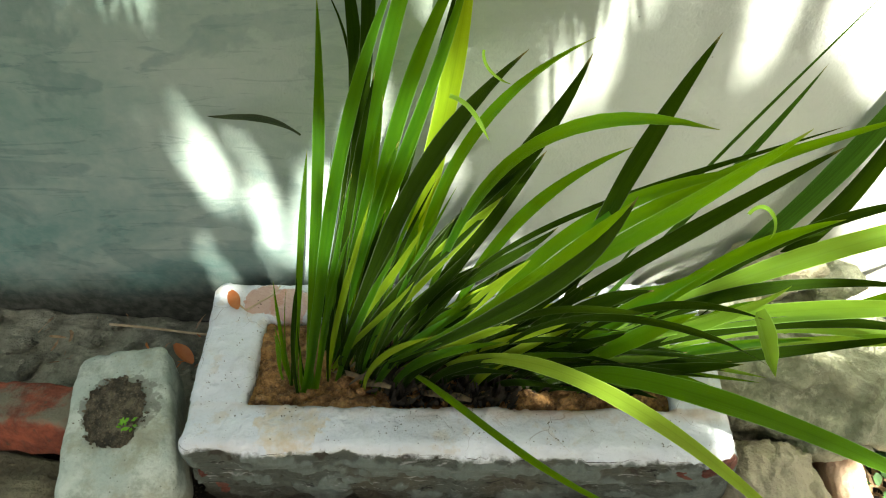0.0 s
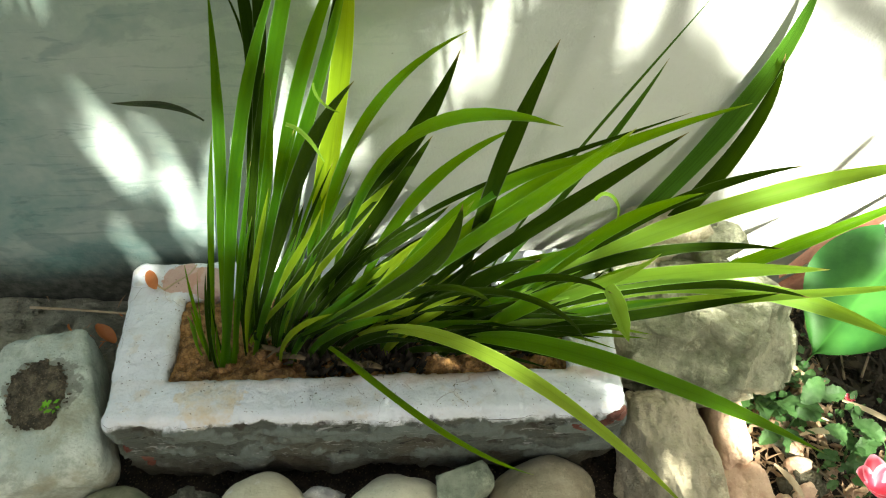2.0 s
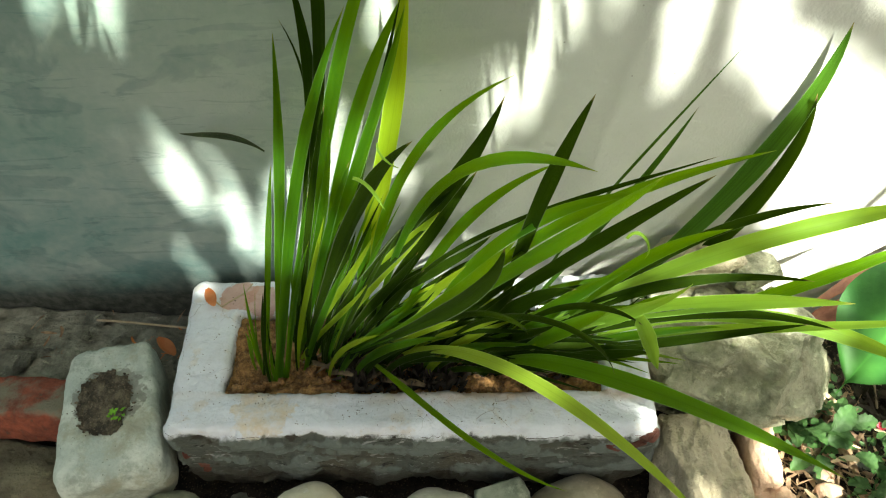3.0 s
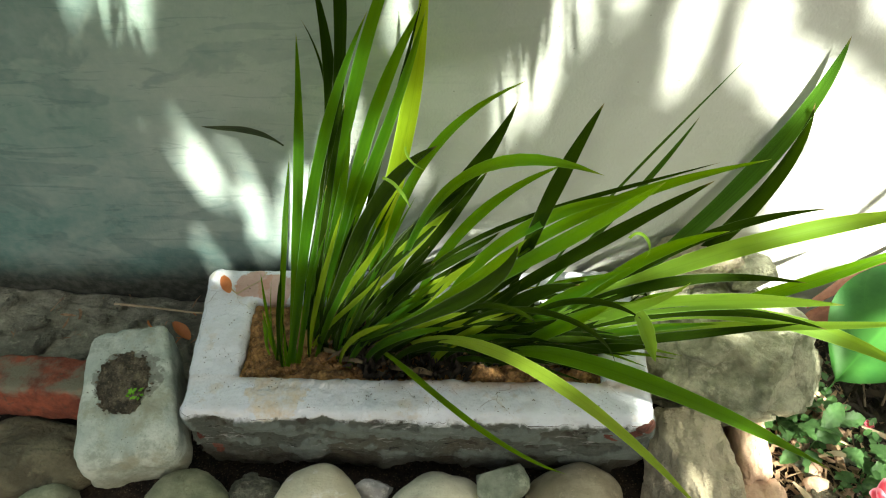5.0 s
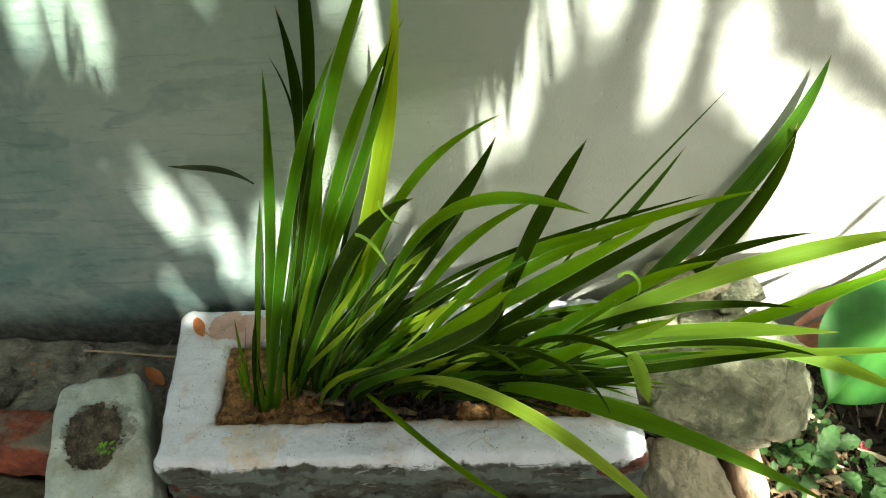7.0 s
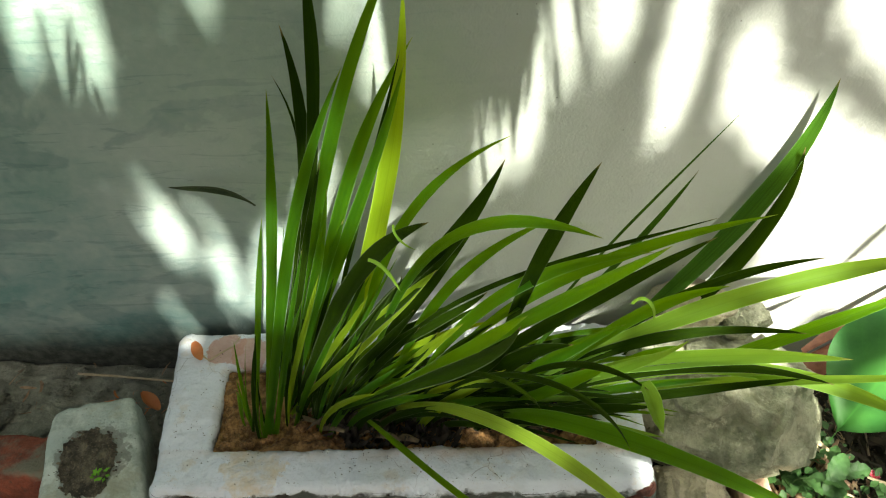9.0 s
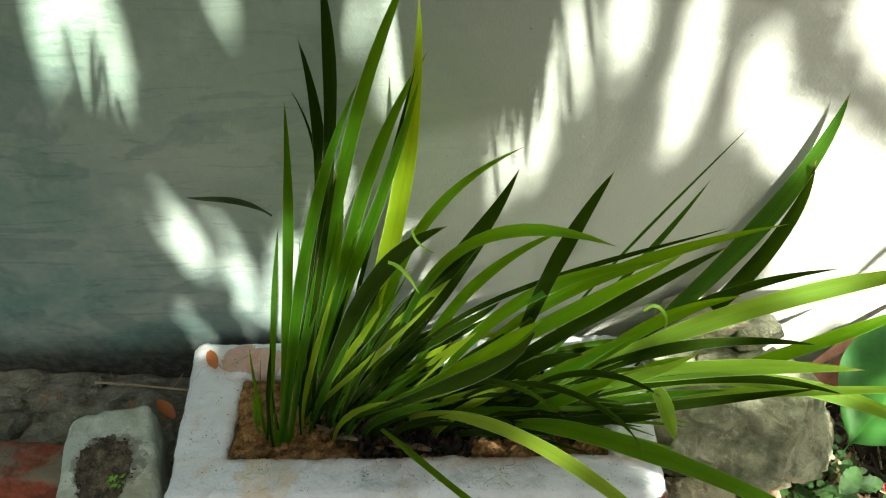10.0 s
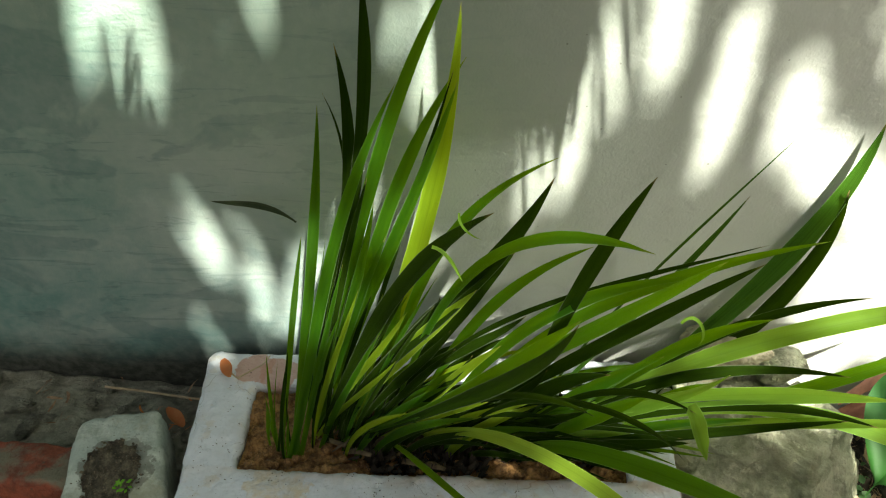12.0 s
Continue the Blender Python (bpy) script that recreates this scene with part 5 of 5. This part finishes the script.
def flower(x, y, z, size, seed):
    ob = thing("pink_flower", (x, y, 0.0), "small pink five-petalled flower low in the bed", "flower", "flowers in the bed")
    c = Vector((x, y, z))
    part("stem", tube(bmesh.new(), [(x, y + 0.01, -0.01), (x + 0.004, y + 0.004, z * 0.5), (x, y, z)], 0.002, 6, 0.7), M_HERB, ob)
    for i in range(5):
        part("petal", placed(petal(size, size * 0.42, 0.45, seed + i), Matrix.Translation(c) @ pose(0, 0, 0, 28, 0, i * 72 + seed)), M_PINK, ob)


pale = random.Random(91)
for i in range(16):
    px, py = pale.uniform(1.17, 1.36), pale.uniform(-0.14, 0.10)
    r = pale.uniform(0.008, 0.022)
    stone("pebble", boulder((r * 1.4, r, r * 0.8), 400 + i, 3, facets=6, lump=0.2, rough=0.05), pose(px, py, 0.004, 0, 0, pale.uniform(0, 180)), M_PALEBRICK if i % 3 else M_BLOCK, "small pale pinkish stone among dry leaves", "stone", "pebbles in the bed")
for i in range(9):
    px, py, a = pale.uniform(1.17, 1.5), pale.uniform(-0.12, 0.28), pale.uniform(0, 6.28)
    d = Vector((math.cos(a), math.sin(a), 0)) * pale.uniform(0.04, 0.10)
    c = Vector((px, py, 0.022))
    tagged(part("twig", tube(bmesh.new(), [c - d, c - d * 0.3 + Vector((0, 0, 0.006)), c + d * 0.4, c + d + Vector((0, 0, 0.01))], 0.0025, 6, 0.5), M_STRAW if i % 2 else M_BARK), "thin dry twig on the leaf litter", "twig", "twigs in the bed")

clump = random.Random(53)
for i in range(14):
    cx, cy, r = clump.gauss(1.235, 0.022), clump.gauss(-0.055, 0.028), clump.uniform(0.010, 0.024)
    stone("earth_clod", boulder((r * 1.3, r, r * 0.9), 500 + i, 3, facets=5, lump=0.25, rough=0.12), pose(cx, cy, 0.008 + 0.4 * r, 0, 0, clump.uniform(0, 180)), M_EARTHSTONE if i % 3 else M_PALEBRICK, "crumbly brown clod of earth beside the broken brick", "earth", "clods in the bed")

flower(1.335, -0.095, 0.070, 0.055, 3)
flower(1.375, 0.105, 0.03, 0.014, 9)
flower(1.48, 0.0, 0.04, 0.02, 15)

frond = thing("dry_frond", (1.40, 0.38, 0.0), "dry red-brown frond leaning on the wall behind the bed", "dry leaf")
part("blade", strip([(1.30, 0.37, 0.10), (1.36, 0.365, 0.19), (1.42, 0.36, 0.255), (1.52, 0.36, 0.36)], 0.016, 0.6), M_REDSTEM, frond)
part("blade", strip([(1.27, 0.34, 0.02), (1.33, 0.36, 0.06), (1.40, 0.375, 0.10), (1.50, 0.39, 0.15)], 0.026, 0.6), M_REDSTEM, frond)

# ---- unseen tree, added behind the path to shade the wall ----
FAR = 3.6
AIRY = 0.968
gaps = []


def gap(x, z, length, width, angle):
    """An opening in the crown, named by the place on the wall that the sun reaches through it."""
    gaps.append((x, z, length / 2, width / 2, radians(angle)))


for x, z, length, width, angle in (
    (-0.049, 1.005, 0.155, 0.155, 71), (-0.118, 0.917, 0.232, 0.045, 76), (-0.070, 0.901, 0.259, 0.034, 80), (-0.017, 0.898, 0.296, 0.052, 83),
    (-0.116, 0.759, 0.078, 0.011, 87), (-0.012, 0.458, 0.320, 0.086, 101), (0.074, 0.338, 0.390, 0.076, 95),
    (-0.074, 0.238, 0.048, 0.030, 105), (-0.052, 0.150, 0.085, 0.036, 103), (0.182, 0.960, 0.110, 0.028, 94),
):
    gap(x, z, length, width, angle)
for x, z, length, width, angle in (
    (0.449, 0.869, 0.260, 0.050, 82), (0.397, 0.916, 0.110, 0.034, 80),
    (0.746, 0.860, 0.260, 0.030, 93), (0.700, 0.745, 0.250, 0.028, 88), (0.625, 0.600, 0.190, 0.028, 87), (0.678, 0.645, 0.140, 0.028, 90),
    (0.827, 0.940, 0.300, 0.056, 91), (0.940, 0.790, 0.420, 0.056, 88), (1.062, 0.760, 0.230, 0.072, 97),
    (1.140, 0.655, 0.220, 0.085, 122), (1.190, 0.618, 0.300, 0.120, 136), (1.330, 0.465, 0.380, 0.180, 138), (1.300, 0.360, 0.400, 0.260, 110),
    (1.245, 0.200, 0.360, 0.150, 95), (1.450, 0.250, 0.400, 0.220, 115), (1.290, 0.560, 0.260, 0.110, 139), (1.285, 0.850, 0.360, 0.130, 134), (1.420, 0.960, 0.400, 0.200, 134),
):
    gap(x, z, length, width, angle)
# on the leaves
gap(0.305, 0.578, 0.083, 0.058, 70)
gap(0.209, 0.398, 0.115, 0.041, 72)
gap(0.183, 0.399, 0.110, 0.041, 79)
gap(0.137, 0.302, 0.210, 0.041, 77)
gap(0.301, 0.462, 0.150, 0.078, 70)
gap(0.330, 0.438, 0.180, 0.074, 65)
gap(0.385, 0.505, 0.170, 0.072, 75)
gap(0.344, 0.349, 0.092, 0.058, 76)
gap(0.333, 0.183, 0.190, 0.078, 52)
gap(0.364, 0.226, 0.086, 0.054, 54)
gap(0.368, 0.066, 0.209, 0.054, 58)
gap(0.425, 0.143, 0.140, 0.070, 49)
gap(0.429, 0.448, 0.068, 0.041, 49)
gap(0.466, 0.318, 0.066, 0.041, -26)
gap(0.540, 0.198, 0.120, 0.072, 62)
gap(0.825, 0.142, 0.070, 0.024, 31)
gap(1.039, 0.233, 0.116, 0.058, 16)
gap(0.803, 0.035, 0.081, 0.058, 8)
gap(0.625, 0.007, 0.108, 0.057, 63)
gap(0.620, -0.113, 0.158, 0.047, 14)
gap(0.919, 0.045, 0.093, 0.058, 4)
gap(0.470, -0.128, 0.085, 0.058, -53)
gap(0.140, 0.193, 0.081, 0.027, 77)
gap(0.159, 0.190, 0.095, 0.027, 74)
gap(0.275, 0.554, 0.054, 0.027, 65)
gap(0.229, 0.269, 0.075, 0.027, 73)
gap(0.238, 0.236, 0.064, 0.024, 71)
gap(0.250, 0.251, 0.079, 0.034, 71)
gap(0.304, 0.127, 0.078, 0.034, 53)
gap(0.247, 0.036, 0.067, 0.027, 63)
gap(0.306, 0.002, 0.068, 0.027, 55)
gap(0.329, -0.016, 0.087, 0.027, 61)
gap(0.404, 0.022, 0.098, 0.034, 51)
gap(0.529, 0.162, 0.091, 0.041, 49)
gap(0.553, 0.224, 0.052, 0.026, 78)
gap(0.293, -0.016, 0.074, 0.027, 50)
gap(0.629, -0.096, 0.099, 0.041, 18)
gap(0.726, 0.017, 0.082, 0.027, 42)
gap(0.811, -0.056, 0.084, 0.027, 18)
gap(1.000, -0.015, 0.131, 0.058, 5)
gap(0.612, 0.038, 0.090, 0.026, 49)
gap(0.670, 0.088, 0.090, 0.026, 51)
gap(0.775, 0.043, 0.090, 0.026, 40)
gap(0.775, -0.037, 0.121, 0.041, 13)
gap(0.980, -0.030, 0.094, 0.058, -35)
gap(1.159, 0.123, 0.112, 0.054, 43)
gap(0.988, -0.430, 0.130, 0.100, 70)
gap(0.775, -0.488, 0.046, 0.035, 70)
gap(1.026, -0.359, 0.065, 0.050, 70)
gap(1.119, 0.005, 0.110, 0.070, 70)
gap(1.202, -0.130, 0.080, 0.050, 70)
gap(0.535, -0.180, 0.065, 0.050, 70)
gap(1.177, -0.269, 0.078, 0.060, 70)
gap(1.163, -0.422, 0.075, 0.050, 60)
gap(1.235, -0.454, 0.090, 0.060, 60)
gap(1.062, -0.498, 0.075, 0.050, 60)
gap(1.147, -0.531, 0.090, 0.060, 60)
gap(1.090, -0.365, 0.060, 0.040, 60)
gap(0.560, -0.115, 0.090, 0.044, -30)
gap(0.700, -0.020, 0.140, 0.060, 20)
gap(0.200, 0.270, 0.200, 0.050, 74)
gap(0.745, -0.275, 0.050, 0.030, 30)
gap(0.205, 0.100, 0.210, 0.050, 72)
gap(0.265, 0.140, 0.160, 0.040, 65)
gap(1.229, -0.350, 0.045, 0.030, 60)
gap(1.227, -0.307, 0.038, 0.025, 60)
gap(1.146, -0.316, 0.045, 0.030, 60)
gap(1.214, -0.419, 0.045, 0.030, 60)
gap(1.007, -0.477, 0.060, 0.040, 60)
gap(1.327, -0.054, 0.140, 0.100, 50)
gap(1.257, -0.164, 0.084, 0.060, 50)
gap(1.405, 0.059, 0.112, 0.080, 50)


# Extra random openings, added to speckle the leaves with sun.
slit = random.Random(19)
for _ in range(16):
    gap(slit.uniform(0.16, 0.95), slit.uniform(-0.02, 0.14), slit.uniform(0.07, 0.13), slit.uniform(0.026, 0.046), slit.uniform(35, 100))


def sprays(p, ang, half, wide, shoulder, depth, rng):
    """Corners and faces of narrow pointed leaves whose shadows fall at p on the wall."""
    n = len(p)
    half, wide = half[:, None], wide[:, None]
    c = np.stack([p[:, 0], np.full(n, WALL), p[:, 1]], 1) + np.array(TO_SUN) * (FAR + depth)[:, None]
    ax = np.stack([np.cos(ang), np.zeros(n), np.sin(ang)], 1) * half + np.array(TO_SUN) * half * rng.uniform(-0.6, 0.6, (n, 1))
    sd = np.stack([-np.sin(ang), np.zeros(n), np.cos(ang)], 1) * wide + np.array(TO_SUN) * wide * rng.uniform(-0.6, 0.6, (n, 1))
    return np.stack([c - ax, c - ax * shoulder + sd, c - ax * shoulder - sd, c + ax * shoulder + sd, c + ax * shoulder - sd, c + ax], 1).reshape(-1, 3)


def clear_of_gaps(p, ang, half, edge):
    """Which leaves keep out of the openings."""
    g = np.array(gaps)
    ca, sa = np.cos(g[:, 4]), np.sin(g[:, 4])
    ok = np.ones(len(p), bool)
    for s in (-0.7, -0.35, 0, 0.35, 0.7):
        dx = (p[:, 0] + np.cos(ang) * half * s)[:, None] - g[:, 0]
        dz = (p[:, 1] + np.sin(ang) * half * s)[:, None] - g[:, 1]
        u, v = (dx * ca + dz * sa) / g[:, 2], (-dx * sa + dz * ca) / g[:, 3]
        ok &= ~((np.abs(u) ** 1.7 + np.abs(v) ** 2.0) < edge).any(1)
    return ok


def crown():
    rng = np.random.default_rng(8)
    g = np.array(gaps)
    inside = lambda q: ((q[:, 0] - 0.55) / 2.25) ** 2 + ((q[:, 1] - 0.42) / 1.32) ** 2 < 1 + 0.12 * np.sin(q[:, 0] * 9) * np.cos(q[:, 1] * 11)
    airy = lambda q: (q[:, 0] > 0.43) & (q[:, 1] > 0.12)
    # the dense boughs
    lay = []
    for layer in range(6):
        xs, zs = np.meshgrid(np.arange(-1.75, 2.85, 0.018), np.arange(-0.95, 1.8, 0.05))
        lay.append(np.stack([xs.ravel() + layer * 0.003, zs.ravel() + layer * 0.0083], 1))
    p = np.concatenate(lay)
    p += np.stack([rng.uniform(-0.010, 0.010, len(p)), rng.uniform(-0.025, 0.025, len(p))], 1)
    p = p[inside(p) & ~airy(p)]
    n = len(p)
    ang = math.pi / 2 + rng.normal(0, 0.16, n)
    d = np.hypot(p[:, 0, None] - g[:, 0], p[:, 1, None] - g[:, 1]) - g[:, 2]
    k = d.argmin(1)
    close = d[np.arange(n), k] < 0.06
    ang[close] = g[k[close], 4] + rng.normal(0, 0.10, close.sum())
    half, wide = rng.uniform(0.030, 0.050, n), rng.uniform(0.0065, 0.010, n)
    soft = np.where((g[:, 3] > 0.03) & (g[:, 0] < 0.9), 0.2, 0.45)
    ok = clear_of_gaps(p, ang, half, soft + (1.15 - soft) * rng.random((n, 1)))
    p, ang, half, wide = p[ok], ang[ok], half[ok], wide[ok]
    deep = np.sqrt(np.clip(1.05 - ((p[:, 0] - 0.55) / 2.25) ** 2 - ((p[:, 1] - 0.42) / 1.32) ** 2, 0.02, 1))
    verts = [sprays(p, ang, half, wide, 0.4, deep * rng.uniform(-0.75, 0.95, len(p)), rng)]
    # the airy side: an even lattice of small leaves, its thin slits half-lighting the wall
    col, row = 0.012, 0.020
    xs, zs = np.meshgrid(np.arange(200), np.arange(90))
    p = np.stack([0.43 + col * (xs + 0.5 * (zs % 2)).ravel(), 0.12 + row * zs.ravel()], 1)
    p += np.stack([rng.uniform(-0.0001, 0.0001, len(p)), rng.uniform(-0.0006, 0.0006, len(p))], 1)
    p = p[inside(p)]
    n = len(p)
    ang, half, wide = np.full(n, math.pi / 2) + rng.normal(0, 0.004, n), np.full(n, 0.0125), np.full(n, 0.5 * col * AIRY)
    ok = clear_of_gaps(p, ang, half, 0.35 + 0.8 * rng.random((n, 1)))
    p, ang, half, wide = p[ok], ang[ok], half[ok], wide[ok]
    verts.append(sprays(p, ang, half, wide, 0.6, 0.35 * np.sin(p[:, 0] * 2.5) * np.cos(p[:, 1] * 2.0), rng))
    verts = np.concatenate(verts)
    first = np.arange(len(verts) // 6)[:, None] * 6
    quads = (first + np.array([1, 2, 4, 3])).tolist()
    tris = np.concatenate([first + np.array([0, 2, 1]), first + np.array([3, 4, 5])]).tolist()
    me = bpy.data.meshes.new("crown")
    me.from_pydata(verts.tolist(), [], quads + tris)
    me.materials.append(M_CROWN)
    return me


TREE = Vector((1.45, -2.05, -0.06))
tree = thing("shade_tree", TREE, "unseen leafy tree with many narrow leaves, added to shade the wall", "tree")
crown_ob = new("crown", crown())
crown_ob.parent, crown_ob.matrix_parent_inverse = tree, Matrix.Translation(-tree.location)
tagged(crown_ob, "crown of many narrow green leaves with gaps", kind="stuff")
part("trunk", tube(bmesh.new(), [TREE, TREE + Vector((0.03, 0.02, 0.7)), TREE + Vector((-0.02, 0.05, 1.5)), TREE + Vector((0.04, 0.08, 2.3)), TREE + Vector((0.02, 0.1, 3.0))], 0.075, 14, 0.45), M_BARK, tree)
for i in range(9):
    a = i * 0.72
    low = TREE + Vector((0.02, 0.07, 1.7 + 0.14 * i))
    tip = TREE + Vector((1.5 * math.cos(a), 0.25 + 0.45 * math.sin(a), 2.7 + 0.75 * math.sin(a * 1.7)))
    part("limb", tube(bmesh.new(), [low, low.lerp(tip, 0.35) + Vector((0, 0, 0.15)), low.lerp(tip, 0.7) + Vector((0, 0, 0.12)), tip], 0.016, 8, 0.3), M_BARK, tree)

# low sprays of narrow leaves, added unseen for sharper shadows on the wall: x and z of their shadow, top to tip, and
# width
NEAR = 1.15
hang = random.Random(29)
low_sprays = [(0.46 + 0.0115 * i + 0.01, 1.12, 0.46 + 0.0115 * i, (0.690 if i > 9 else 0.675) + hang.uniform(-0.012, 0.012), 0.021) for i in range(20)]
low_sprays += [(0.700, 1.10, 0.693, 0.755, 0.016), (0.714, 1.10, 0.704, 0.830, 0.014), (0.365, 1.1, 0.352, 0.70, 0.02)]
for x0, z0, x1, z1, w in low_sprays + [
    (0.715, 0.963, 0.749, 0.711, 0.012),
    (0.747, 0.971, 0.771, 0.815, 0.010),
    (0.699, 0.879, 0.689, 0.693, 0.009),
    (0.711, 0.859, 0.726, 0.652, 0.006),
    (0.673, 0.808, 0.671, 0.609, 0.011),
    (0.614, 0.721, 0.619, 0.474, 0.007),
    (0.637, 0.721, 0.640, 0.617, 0.005),
    (0.728, 0.916, 0.727, 0.817, 0.005),
    (-0.082, 0.938, -0.118, 0.717, 0.014),
    (-0.039, 0.927, -0.092, 0.769, 0.016),
    (-0.035, 0.876, -0.101, 0.657, 0.016),
    (-0.039, 0.801, -0.045, 0.714, 0.008),
    (1.410, 0.440, 1.335, 0.290, 0.022),
]:
    top = Vector((x0, WALL, z0)) + TO_SUN * NEAR
    tip = Vector((x1, WALL, z1)) + TO_SUN * NEAR
    across = (tip - top).cross(TO_SUN).normalized() * (w / 2)
    bm = bmesh.new()
    rows = []
    for s in (0.0, 0.2, 0.45, 0.7, 0.88, 1.0):
        c = top.lerp(tip, s)
        f = (0.35, 0.85, 1.0, 0.85, 0.5, 0.05)[len(rows)]
        rows.append([bm.verts.new(c + across * (a * f) + TO_SUN * (0.15 * w * (1 - abs(a)))) for a in (-1, 0, 1)])
    for r0, r1 in zip(rows, rows[1:]):
        for k in range(2):
            bm.faces.new((r0[k], r0[k + 1], r1[k + 1], r1[k]))
    part("leaf", bm, M_CROWN, tree)
for x0, z0, x1, z1 in ((0.66, 0.98, 0.80, 1.06), (-0.14, 1.02, 0.02, 1.00)):
    a, b = Vector((x0, WALL, z0)) + TO_SUN * (NEAR + 0.01), Vector((x1, WALL, z1)) + TO_SUN * (NEAR + 0.01)
    high = b + TO_SUN * 1.9 + Vector((0.25, 0, 0.25))
    part("twig", tube(bmesh.new(), [high, b.lerp(high, 0.5) + Vector((0, 0, 0.08)), b, b.lerp(a, 0.5), a], 0.004, 6, 0.4), M_BARK, tree)
